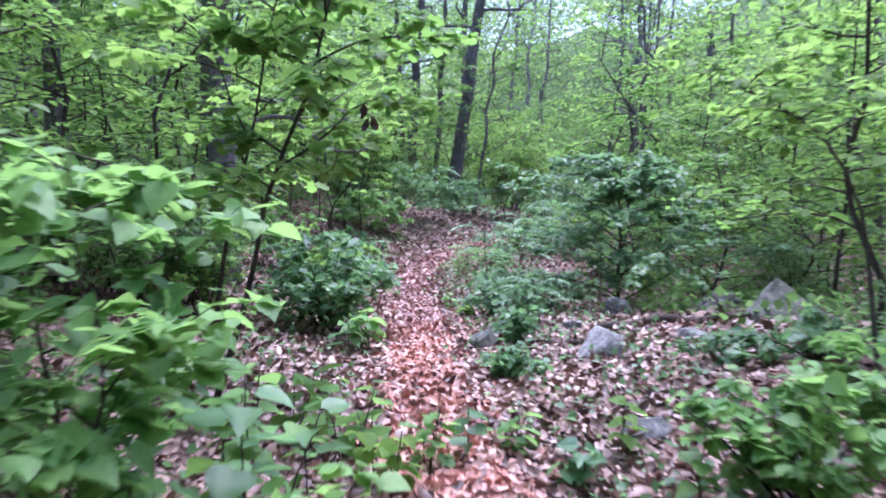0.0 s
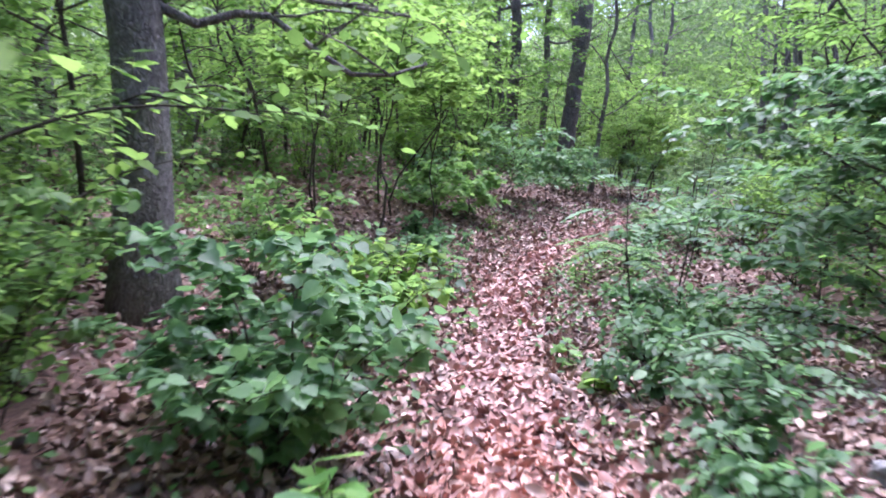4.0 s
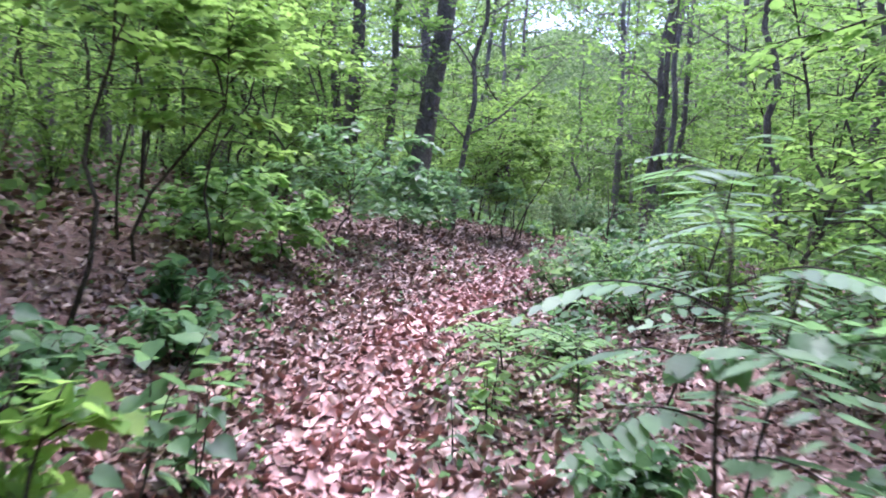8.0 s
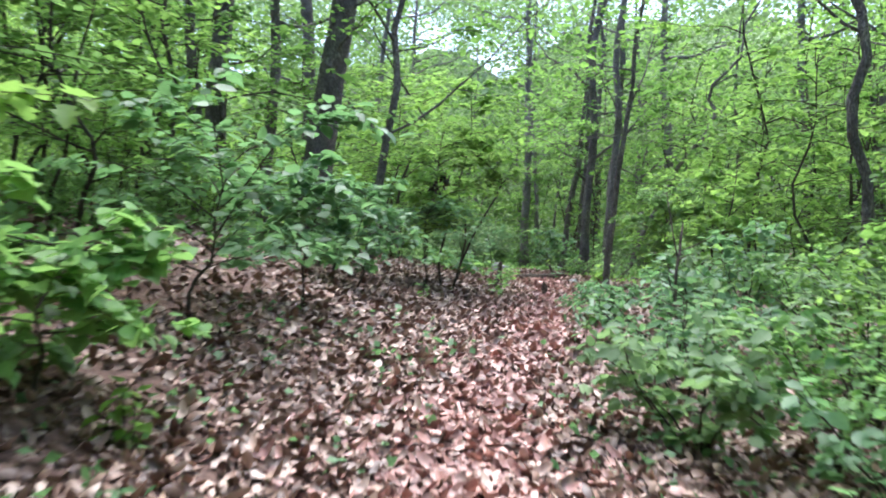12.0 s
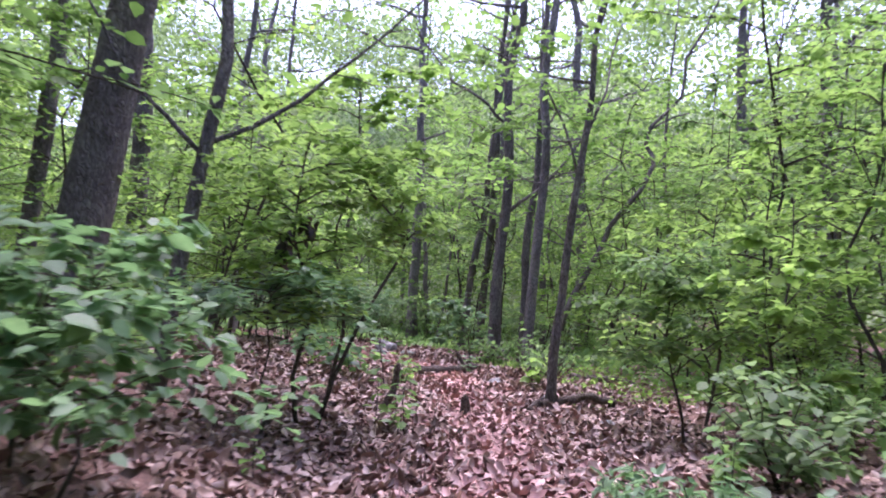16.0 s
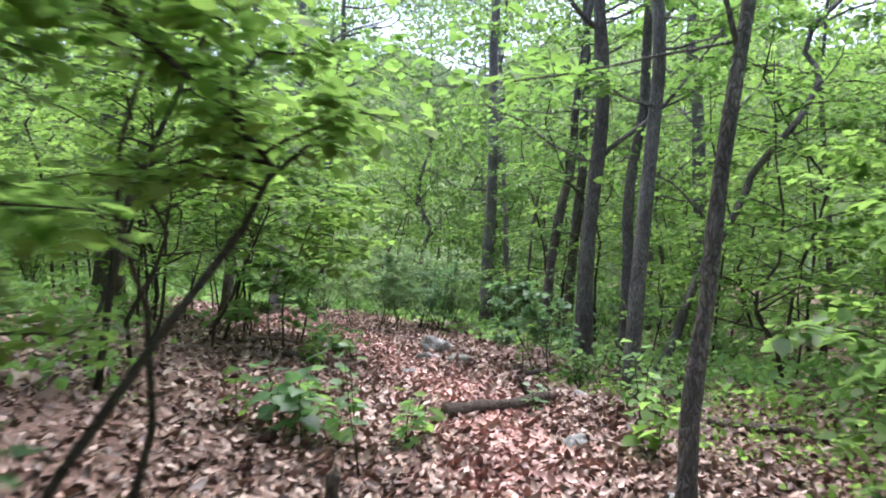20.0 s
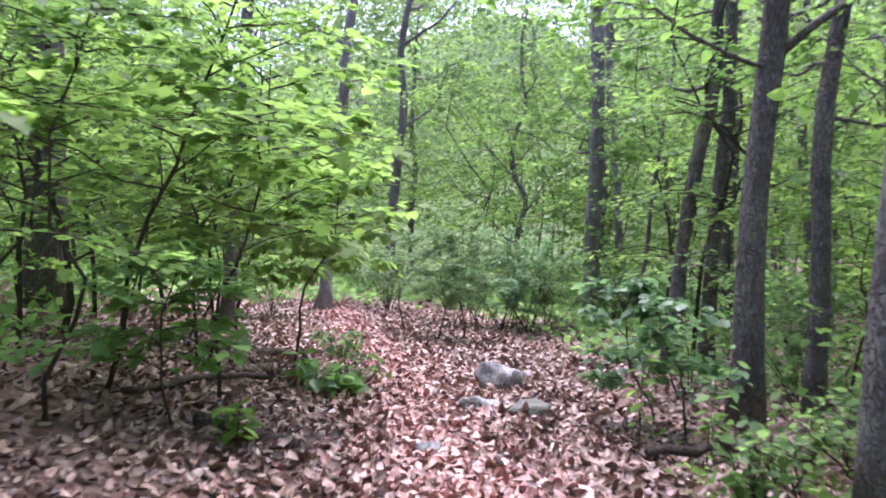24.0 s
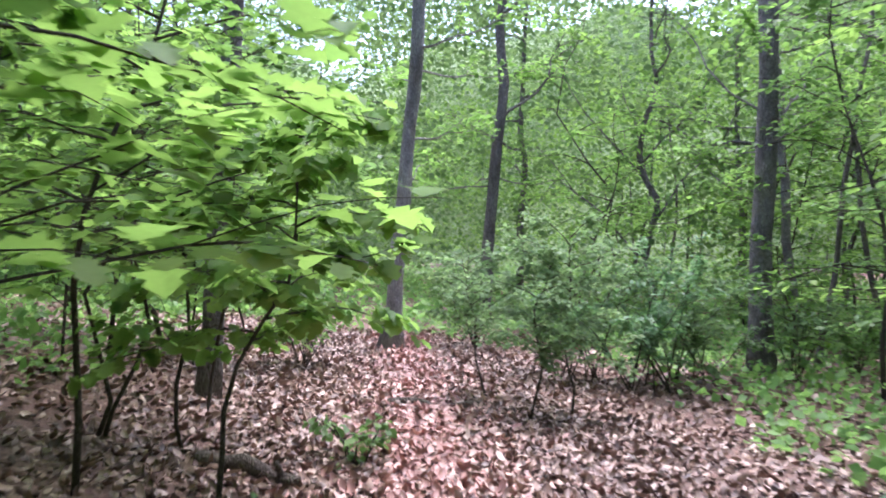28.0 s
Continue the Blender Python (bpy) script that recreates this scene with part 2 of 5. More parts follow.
def thing(name, m, label, category, group="", kind=""):
    ob = new(name)
    ob.empty_display_size = 0.1
    ob.matrix_basis = m
    return tagged(ob, label, category, group, kind)


def unit(v):
    return v / (np.linalg.norm(v, axis=-1, keepdims=True) + 1e-9)


def tube(pts, rad, sides=7, rough=0.0, rng=RNG):
    """Verts and quads of a tapered, closed tube along pts."""
    pts, rad = np.asarray(pts, float), np.asarray(rad, float)
    d = unit(np.gradient(pts, axis=0))
    ref = np.array([1.0, 0.13, 0.0]) if abs(d[:, 0]).mean() < 0.8 else np.array([0.0, 0.2, 1.0])
    u = unit(np.cross(d, ref))
    v = np.cross(d, u)
    a = np.linspace(0, 2 * np.pi, sides, endpoint=False)
    r = rad[:, None] * (1 + rough * rng.uniform(-1, 1, (len(pts), sides)))
    ring = pts[:, None] + r[..., None] * (np.cos(a)[None, :, None] * u[:, None] + np.sin(a)[None, :, None] * v[:, None])
    i = np.arange(len(pts) - 1)[:, None] * sides
    j = np.arange(sides)[None]
    k = (j + 1) % sides
    f = np.stack([i + j, i + k, i + sides + k, i + sides + j], -1).reshape(-1, 4)
    verts = np.concatenate([ring.reshape(-1, 3), pts[:1], pts[-1:]])
    n = len(pts) * sides
    j, k = j[0], k[0]
    caps = np.concatenate([np.stack([np.full(sides, n), k, j, np.full(sides, n)], -1), np.stack([np.full(sides, n + 1), n - sides + j, n - sides + k, np.full(sides, n + 1)], -1)])
    tri = np.concatenate([f[:, [0, 1, 2]], f[:, [0, 2, 3]], caps[:, :3]])
    return verts, tri


def joined(pieces):
    vs, fs, n = [], [], 0
    for v, f in pieces:
        vs.append(v)
        fs.append(np.asarray(f) + n)
        n += len(v)
    return np.concatenate(vs), np.concatenate(fs)


def curve(a, b, sag=0.0, wob=0.0, n=8, rng=RNG):
    """A bent line from a to b: sag lifts its middle, wob shakes it."""
    a, b = np.asarray(a, float), np.asarray(b, float)
    s = np.linspace(0, 1, n)
    p = a + (b - a) * s[:, None]
    p[:, 2] += sag * 4 * s * (1 - s)
    shake = rng.normal(0, wob, (n, 3)) * (4 * s * (1 - s))[:, None]
    shake[1:-1] = (shake[:-2] + 2 * shake[1:-1] + shake[2:]) / 4
    return p + shake


# leaf outlines: along the blade, across it, off its plane; a fan round the last vertex
OUTLINE = {
    "far": ([(0, 0, 0), (0.5, 0.42, 0.05), (1, 0, -0.06), (0.5, -0.42, 0.05)], [(0, 1, 2), (0, 2, 3)]),
    "oval": ([(0, 0, 0), (0.28, 0.33, 0.03), (0.66, 0.3, 0.02), (1, 0, -0.12), (0.66, -0.3, 0.02), (0.28, -0.33, 0.03), (0.5, 0, -0.04)], None),
    "plain": ([(0, 0, 0), (0.3, 0.34, 0.03), (0.66, 0.3, 0.0), (1, 0, -0.12), (0.66, -0.3, 0.0), (0.3, -0.34, 0.03)], [(0, 1, 2), (0, 2, 3), (0, 3, 4), (0, 4, 5)]),
    "broad": ([(0.06, 0, 0), (-0.02, 0.2, 0.0), (0.16, 0.44, 0.04), (0.45, 0.46, 0.05), (0.72, 0.26, 0.0), (1, 0, -0.14), (0.72, -0.26, 0.0), (0.45, -0.46, 0.05), (0.16, -0.44, 0.04), (-0.02, -0.2, 0.0), (0.42, 0, -0.05)], None),
    "lobed": ([(0, 0, 0), (0.1, 0.3, 0.02), (0.3, 0.22, 0.0), (0.48, 0.5, 0.05), (0.62, 0.24, 0.0), (0.8, 0.3, 0.0), (1, 0, -0.12), (0.8, -0.3, 0.0), (0.62, -0.24, 0.0), (0.48, -0.5, 0.05), (0.3, -0.22, 0.0), (0.1, -0.3, 0.02), (0.45, 0, -0.05)], None),
    "narrow": ([(0, 0, 0), (0.3, 0.17, 0.02), (0.7, 0.13, 0.0), (1, 0, -0.08), (0.7, -0.13, 0.0), (0.3, -0.17, 0.02), (0.5, 0, -0.03)], None),
    "dry": ([(0, 0, 0.16), (0.25, 0.34, 0.2), (0.55, 0.3, 0.1), (0.78, 0.26, 0.2), (1, 0, 0.28), (0.72, -0.3, 0.2), (0.3, -0.34, 0.05), (0.5, 0, -0.06)], None),
}


def blades(P, A, N, L, kind="oval", wide=1.0, rng=RNG):
    """Verts and triangles of many leaves: base P, axis A, facing N, length L."""
    T, F = OUTLINE[kind]
    T = np.array(T)
    if F is None:
        m = len(T) - 1
        F = [(m, i, (i + 1) % m) for i in range(m)]
    A = unit(A)
    S = unit(np.cross(N, A))
    N = np.cross(A, S)
    n = len(P)
    bend = rng.uniform(0.3, 1.9, (n, 1, 1))
    loc = T[None] * np.array([1, wide, 1])
    loc = np.concatenate([loc[..., :2].repeat(n, 0) if len(loc) == 1 else loc[..., :2], loc[..., 2:] * bend], -1)
    V = P[:, None] + L[:, None, None] * (loc[..., :1] * A[:, None] + loc[..., 1:2] * S[:, None] + loc[..., 2:] * N[:, None])
    f = np.asarray(F)[None] + (np.arange(n) * len(T))[:, None, None]
    return V.reshape(-1, 3), f.reshape(-1, 3)


def spray(pts, n, size, kind, rng, droop=0.25, flat=0.35, start=0.15, wide=1.0, off=0.03):
    """Leaves to both sides along a twig, in a loose flat layer."""
    s = rng.uniform(start, 1, n) * (len(pts) - 1)
    i = np.minimum(s.astype(int), len(pts) - 2)
    p = pts[i] + (pts[i + 1] - pts[i]) * (s - i)[:, None]
    d = unit(pts[i + 1] - pts[i])
    side = unit(np.cross(d, [0, 0, 1.0])) * rng.choice([-1.0, 1.0], n)[:, None]
    a = unit(side + d * rng.uniform(0.1, 1.0, n)[:, None] + rng.normal(0, 0.25, (n, 3)))
    a[:, 2] -= droop * rng.uniform(0, 1.6, n)
    nor = unit(np.array([0, 0, 1.0]) + rng.normal(0, flat, (n, 3)))
    return blades(p + rng.normal(0, off, (n, 3)), a, nor, size * rng.uniform(0.6, 1.25, n), kind, wide, rng)


# ---- plants ----
def sapling(name, m, rng, label, height=3.0, reach=1.2, branches=10, leaves=26, size=0.11, kind="oval", mat=None, lean=(0.2, 0.1), low=0.25, r0=0.018, split=True, droop=0.25, wide=1.0, bark=None, group="", up=0.25, path=None, wob=0.065, flat=0.3):
    """A young tree: thin bent stem, layered branches with twigs, leaves in flat sprays."""
    bark, mat = bark or BARK_TWIG, mat or LEAF_UNDER
    root = thing(name, m, label, "sapling", group)
    top = np.array([lean[0] * height, lean[1] * height, height])
    stem = curve((0, 0, -0.12), top, 0, wob * height, 10, rng)
    if path is not None:
        s = np.linspace(0, len(path) - 1, 10)
        stem = np.stack([np.interp(s, range(len(path)), [q[i] for q in path]) for i in range(3)], -1)
    v, f = tube(stem, np.linspace(r0 * 1.25, r0 * 0.25, 10), 6, 0.08, rng)
    part("stem", mesh_np("stem", v, f, bark, True), root)
    wood, green = [], []
    turn = rng.uniform(0, 6.28)
    for b in range(branches):
        s = low + (0.98 - low) * (b + rng.uniform(0, 0.8)) / branches
        i = min(int(s * 9), 8)
        base = stem[i] + (stem[i + 1] - stem[i]) * (s * 9 - i)
        turn += 2.4 + rng.normal(0, 0.35)
        ln = reach * (1.15 - 0.6 * s) * rng.uniform(0.6, 1.15)
        tip = base + np.array([np.cos(turn) * ln, np.sin(turn) * ln, ln * rng.uniform(-0.15, 0.5 + up)])
        br = curve(base, tip, 0.1 * ln, 0.05 * ln, 7, rng)
        w, g = [tube(br, np.linspace(r0 * 0.5, r0 * 0.12, 7), 4, 0, rng)], [spray(br, leaves, size, kind, rng, droop, flat, wide=wide)]
        for k in range(int(rng.integers(2, 5))):
            q = br[rng.integers(1, 6)]
            a = turn + rng.choice([-1, 1]) * rng.uniform(0.5, 1.1)
            l2 = ln * rng.uniform(0.3, 0.6)
            tw = curve(q, q + np.array([np.cos(a) * l2, np.sin(a) * l2, l2 * rng.uniform(-0.25, 0.3)]), 0.03, 0.03, 5, rng)
            w.append(tube(tw, np.linspace(r0 * 0.25, r0 * 0.08, 5), 3, 0, rng))
            g.append(spray(tw, max(4, leaves // 2), size, kind, rng, droop, flat, wide=wide))
        if split:
            bo = part("branch", mesh_np("branch", *joined(w), bark, True), root)
            part("leaves", mesh_np("leaves", *joined(g), mat), bo)
        else:
            wood += w
            green += g
    if not split:
        tagged(part("branchwork", mesh_np("branchwork", *joined(wood), bark, True), root), kind="stuff")
        tagged(part("foliage", mesh_np("foliage", *joined(green), mat), root), kind="stuff")
    return root


def shrub(name, m, rng, label, height=1.0, reach=0.8, stems=7, leaves=45, size=0.09, kind="oval", mat=None, wide=1.0, group="", split=True, hollow=0.25, foot=0.05):
    """A bush: several stems from one foot, each with twigs and leaves."""
    root = thing(name, m, label, "shrub", group)
    mat = mat or LEAF_UNDER
    wood, green = [], []
    for k in range(stems):
        a = 6.283 * k / stems + rng.uniform(-0.4, 0.4)
        o = reach * rng.uniform(0.25, 1.0)
        h = height * (1.05 - 0.45 * (o / reach) ** 2) * rng.uniform(0.75, 1.1)
        br = curve((foot * np.cos(a * 3), foot * np.sin(a * 3), -0.06), (np.cos(a) * o, np.sin(a) * o, h), 0.12 * h, 0.05, 8, rng)
        w, g = [tube(br, np.linspace(0.011, 0.003, 8), 4, 0, rng)], [spray(br, leaves // 2, size, kind, rng, 0.3, 0.4, hollow, wide)]
        for j in range(4):
            q = br[rng.integers(2, 8)]
            b = rng.uniform(0, 6.283)
            l2 = reach * rng.uniform(0.25, 0.5)
            tw = curve(q, q + np.array([np.cos(b) * l2, np.sin(b) * l2, l2 * rng.uniform(-0.2, 0.5)]), 0.04, 0.03, 5, rng)
            w.append(tube(tw, np.linspace(0.005, 0.002, 5), 3, 0, rng))
            g.append(spray(tw, leaves // 3, size, kind, rng, 0.3, 0.4, 0.1, wide))
        if split:
            so = part("stem", mesh_np("stem", *joined(w), BARK_TWIG, True), root)
            part("leaves", mesh_np("leaves", *joined(g), mat), so)
        else:
            wood += w
            green += g
    if not split:
        tagged(part("branchwork", mesh_np("branchwork", *joined(wood), BARK_TWIG, True), root), kind="stuff")
        tagged(part("foliage", mesh_np("foliage", *joined(green), mat), root), kind="stuff")
    return root


LEAF_MESH = {}


def leaf_mesh(kind, wide, mat, form=0):
    """One single large leaf blade on its stalk, along +x."""
    key = (kind, wide, mat.name, form)
    if key not in LEAF_MESH:
        v, f = blades(np.array([[0.25, 0, 0]]), np.array([[1.0, 0, 0]]), np.array([[0, 0, 1.0]]), np.array([1.0]), kind, wide * (1, 0.85, 1.1, 0.95)[form], np.random.default_rng(3 + form))
        sv, sf = tube(np.array([(0, 0, -0.05), (0.14, 0, 0.02), (0.34, 0, -0.01)]), [0.014, 0.011, 0.008], 4)
        LEAF_MESH[key] = mesh_np("leaf", *joined([(v, f), (sv, sf)]), mat)
    return LEAF_MESH[key]


def seedling(name, m, rng, label, height=0.35, n=9, size=0.1, kind="broad", mat=None, wide=1.0, lean=(0.0, 0.0), group="", stems=1, low=0.35):
    """A small plant near the trail with single large leaves, each one a part."""
    mat = mat or LEAF_BLUE
    root = thing(name, m, label, "plant", group)
    for q in range(stems):
        a0 = rng.uniform(0, 6.283)
        sp = 0.0 if stems == 1 else height * 0.45 * rng.uniform(0.3, 1)
        h = height * (1 if q == 0 else rng.uniform(0.6, 1.0))
        st = curve((np.cos(a0) * 0.03, np.sin(a0) * 0.03, -0.05), (lean[0] * h + np.cos(a0) * sp, lean[1] * h + np.sin(a0) * sp, h), 0, 0.04 * h, 7, rng)
        so = part("stem", mesh_np("stem", *tube(st, np.linspace(0.006, 0.003, 7), 4, 0, rng), BARK_TWIG, True), root)
        for k in range(n):
            s = low + (1 - low) * (k + 0.6) / n
            i = min(int(s * 6), 5)
            p = st[i] + (st[i + 1] - st[i]) * (s * 6 - i)
            lf = new("leaf", leaf_mesh(kind, wide, mat, (k + q) % 4))
            lf.parent = so
            sc = size * rng.uniform(0.7, 1.2)
            lf.matrix_basis = Matrix.Translation(p) @ Euler((rng.uniform(-0.45, 0.45), rng.uniform(-0.3, 0.55), a0 + k * 2.4 + rng.uniform(-0.4, 0.4))).to_matrix().to_4x4() @ Matrix.Diagonal((sc, sc, sc, 1))
    return root


def frond_plant(name, m, rng, label, height=1.4, fronds=9, length=0.6, pairs=8, leaflet=0.12, mat=None, lean=(0.1, 0.0), group="", base=0.45):
    """A young tree with long feathered leaves: paired narrow leaflets along a bowed midrib."""
    mat = mat or LEAF_BLUE
    root = thing(name, m, label, "sapling", group)
    st = curve((0, 0, -0.1), (lean[0] * height, lean[1] * height, height), 0, 0.03 * height, 9, rng)
    part("stem", mesh_np("stem", *tube(st, np.linspace(0.012, 0.005, 9), 6, 0.05, rng), BARK_TWIG, True), root)
    for k in range(fronds):
        s = base + (1 - base) * (k + 0.5) / fronds
        i = min(int(s * 8), 7)
        p = st[i] + (st[i + 1] - st[i]) * (s * 8 - i)
        a = k * 2.4 + rng.uniform(-0.3, 0.3)
        ln = length * rng.uniform(0.75, 1.15)
        rib = curve(p, p + np.array([np.cos(a) * ln, np.sin(a) * ln, ln * rng.uniform(-0.25, 0.25)]), 0.16 * ln, 0.01, 9, rng)
        ro = part("frond", mesh_np("frond", *tube(rib, np.linspace(0.004, 0.002, 9), 4, 0, rng), BARK_TWIG, True), root)
        u = np.repeat(np.linspace(0.18, 0.97, pairs), 2) * 8
        j = np.minimum(u.astype(int), 7)
        q = rib[j] + (rib[j + 1] - rib[j]) * (u - j)[:, None]
        d = unit(rib[j + 1] - rib[j])
        sd = unit(np.cross(d, [0, 0, 1.0])) * np.tile([-1.0, 1.0], pairs)[:, None]
        ax = unit(sd + 0.35 * d) + np.array([0, 0, -0.18])
        for w in range(len(q)):
            lf = new("leaflet", leaf_mesh("narrow", 1.3, mat))
            lf.parent = ro
            turn = Vector(ax[w]).to_track_quat("X", "Z").to_matrix().to_4x4()
            sc = leaflet * rng.uniform(0.8, 1.15) * (1 - 0.45 * abs(-0.6 + 1.6 * (w // 2) / (pairs - 1)) ** 2) / 1.25
            lf.matrix_basis = Matrix.Translation(q[w]) @ turn @ pose(0, 0, 0, rng.normal(0, 9)) @ Matrix.Diagonal((sc, sc, sc, 1))
    return root


def tree(name, m, rng, label, height=14.0, r0=0.14, lean=(0.0, 0.0), limbs=(), auto=6, crown_from=0.45, crown_r=2.6, leaves=1500, size=0.16, mat=None, bark=None, bend=0.12, sides=12, flare=1.35, group="", kind="oval", under=5):
    """A grown tree. limbs: (share of height, heading in degrees, length, rise) that are known; auto: more, up in the crown; under: thin leafy ones below it."""
    bark, mat = bark or BARK_DARK, mat or LEAF_CANOPY
    root = thing(name, m, label, "tree", group)
    n = 26
    tr = curve((0, 0, -0.15), (lean[0] * height, lean[1] * height, height), 0, bend, n, rng)
    s = np.linspace(0, 1, n)
    rad = r0 * (1 - 0.78 * s) * rng.uniform(0.94, 1.06, n) * (1 + (flare - 1) * np.exp(-s * height / 0.25))
    v, f = tube(tr, rad, sides, 0.075, rng)
    part("trunk", mesh_np("trunk", v, f, bark, True), root)
    cloud = []
    spec = [(*l, True) for l in limbs] + [(crown_from + (0.95 - crown_from) * (k + 0.5) / max(auto, 1), rng.uniform(0, 360), crown_r * rng.uniform(0.6, 1.1), rng.uniform(0.2, 0.7), False) for k in range(auto)]
    per = max(1, int(leaves * (1.0 if group else 0.6)) // max(1, len(spec)))
    low = len(spec)
    spec += [(rng.uniform(2.9, 6.5) / height, rng.uniform(0, 360), rng.uniform(1.3, 2.5), rng.uniform(-0.05, 0.35), False) for k in range(under)]
    for order, (sh, head, ln, rise, known) in enumerate(spec):
        n_leaf, big, even, far_off = (max(2, per // 7), size, 0.5, 0.1 + 0.08 * ln) if order < low else (24, 0.12, 0.25, 0.06)
        i = min(int(sh * (n - 1)), n - 2)
        base = tr[i] + (tr[i + 1] - tr[i]) * (sh * (n - 1) - i)
        a = np.radians(head)
        tip = base + np.array([np.cos(a) * ln, np.sin(a) * ln, ln * rise])
        lb = curve(base, tip, -0.06 * ln, (0.09 if known else 0.05) * ln, 9, rng)
        rr = min(rad[i] * (0.42 if known else 0.55), 0.02 + 0.014 * ln) * (1 if order < low else 0.45)
        w = [tube(lb, np.linspace(rr, rr * 0.2, 9), 7, 0.05, rng)]
        g = []
        for k in range(6):
            q = lb[rng.integers(3, 9)]
            b = a + rng.normal(0, 0.9)
            l2 = ln * rng.uniform(0.25, 0.55)
            tw = curve(q, q + np.array([np.cos(b) * l2, np.sin(b) * l2, l2 * rng.uniform(-0.3, 0.6)]), 0.05, 0.06 * l2, 6, rng)
            w.append(tube(tw, np.linspace(rr * 0.3, rr * 0.08, 6), 4, 0, rng))
            g.append(spray(tw, n_leaf, big, kind, rng, 0.7 * even, even, 0.05, off=far_off))
        g.append(spray(lb, n_leaf, big, kind, rng, 0.7 * even, even, 0.4, off=far_off))
        part("limb", mesh_np("limb", *joined(w), bark, True), root)
        cloud += g
    if cloud:
        part("crown", mesh_np("crown", *joined(cloud), mat), root)
    return root


# ---- stones and dead wood ----
def boulder(name, m, rng, label, size, mat, category="rock", sharp=False):
    """A worn stone: a faceted lump, uneven; sharp: broken off along a few deep planes."""
    bm = bmesh.new()
    bmesh.ops.create_icosphere(bm, subdivisions=4, radius=1.0)
    planes = [(Vector(rng.normal(0, 1, 3)).normalized(), rng.uniform(0.28, 0.6) if sharp else rng.uniform(0.5, 0.8)) for _ in range(9 if sharp else 12)]
    off = Vector(rng.uniform(-9, 9, 3))
    for v in bm.verts:
        for n, d in planes:
            over = v.co.dot(n) - d
            if over > 0:
                v.co -= n * over * 0.9
        v.co *= 1 + 0.2 * noise.noise(v.co * 1.7 + off) + 0.07 * noise.noise(v.co * 5 + off) + 0.035 * noise.noise(v.co * 14 + off)
        v.co = Vector((v.co.x * size[0], v.co.y * size[1], v.co.z * size[2]))
    me = bpy.data.meshes.new(name)
    bm.to_mesh(me)
    bm.free()
    for p in me.polygons:
        p.use_smooth = len(p.vertices) > 0 and rng.random() < 0.8
    me.materials.append(mat)
    ob = new(name, me)
    ob.matrix_basis = m
    return tagged(ob, label, category)


def log(name, rng, label, a, b, r, category="fallen log", mat=None, wob=0.04, sag=0.0, stubs=0):
    """A fallen branch or log lying from a to b, with broken ends."""
    a, b = np.array(a, float), np.array(b, float)
    root = thing(name, Matrix.Translation(Vector(a)), label, category)
    ln = np.linalg.norm(b - a)
    p = curve((0, 0, 0), b - a, sag, wob * ln, 12, rng)
    rr = np.linspace(r, r * 0.72, 12) * rng.uniform(0.88, 1.1, 12)
    rr[0] *= 0.75
    rr[-1] *= 0.6
    part("wood", mesh_np("wood", *tube(p, rr, 10, 0.09, rng), mat or BARK_LOG, True), root)
    for k in range(stubs):
        q = p[rng.integers(3, 10)]
        w = tube(curve(q, q + rng.normal(0, 0.12, 3) + np.array([0, 0, 0.12]), 0, 0.01, 4, rng), np.linspace(r * 0.4, r * 0.25, 4), 6, 0.1, rng)
        part("stub", mesh_np("stub", *w, mat or BARK_LOG, True), root)
    return root


# ---- ground ----
def trail_x(y):
    return np.interp(y, TRAIL_Y, TRAIL_X)


def lie(x, y):
    """Height of the ground: level along the trail, a bank rising to its left, a shallow fall to its right."""
    x, y = np.asarray(x, float), np.asarray(y, float)
    d = x - trail_x(y)
    z = np.interp(y, TRAIL_Y, TRAIL_Z)
    left, right = np.interp(y, TRAIL_Y, BANK_LEFT), np.interp(y, TRAIL_Y, BANK_RIGHT)
    over = np.maximum(-d - 0.35, 0)
    z = z + left * (over - 0.5 * (1 - np.exp(-over / 0.5))) * np.exp(-np.maximum(over - 5, 0) / 14)
    over = np.maximum(d - 0.35, 0)
    z = z + right * (over - 0.5 * (1 - np.exp(-over / 0.5))) * np.exp(-np.maximum(over - 5, 0) / 14)
    far = 1 - np.exp(-np.maximum(np.abs(d) - 0.6, 0) / 2)
    z = z + far * (0.07 * np.sin(x * 1.1 + 0.6 * y) + 0.06 * np.sin(y * 0.9 - x * 0.5 + 1) + 0.03 * np.sin(x * 2.7 + 2) * np.sin(y * 2.3))
    return z + 0.012 * np.sin(x * 6.1 + y * 2.3) * np.sin(y * 5.2)


def at(x, y, turn=0.0, scale=1.0, sink=0.0):
    return Matrix.Translation((x, y, float(lie(x, y)) - sink)) @ Matrix.Rotation(turn, 4, "Z") @ Matrix.Diagonal((scale, scale, scale, 1))


def sheet(xs, ys):
    X, Y = np.meshgrid(xs, ys)
    i = np.arange(len(ys) - 1)[:, None] * len(xs) + np.arange(len(xs) - 1)[None]
    f = np.stack([i, i + 1, i + len(xs) + 1, i + len(xs)], -1).reshape(-1, 4)
    return np.stack([X, Y, lie(X, Y)], -1).reshape(-1, 3), f


xs = np.concatenate([[-600, -300, -150, -90], np.arange(-60, -10, 2.5), np.arange(-10, 16, 0.3), np.arange(16, 66, 2.5), [90, 150, 300, 600]])
ys = np.concatenate([[-600, -300, -150, -80, -40, -20], np.arange(-10, 52, 0.3), np.arange(52, 100, 2.5), [130, 200, 350, 600]])
ground = new("ground", mesh_np("ground", *sheet(xs, ys), SOIL, True))
tagged(ground, "dark forest soil under fallen leaves, rising to a bank beside the trail", "ground", kind="structure")

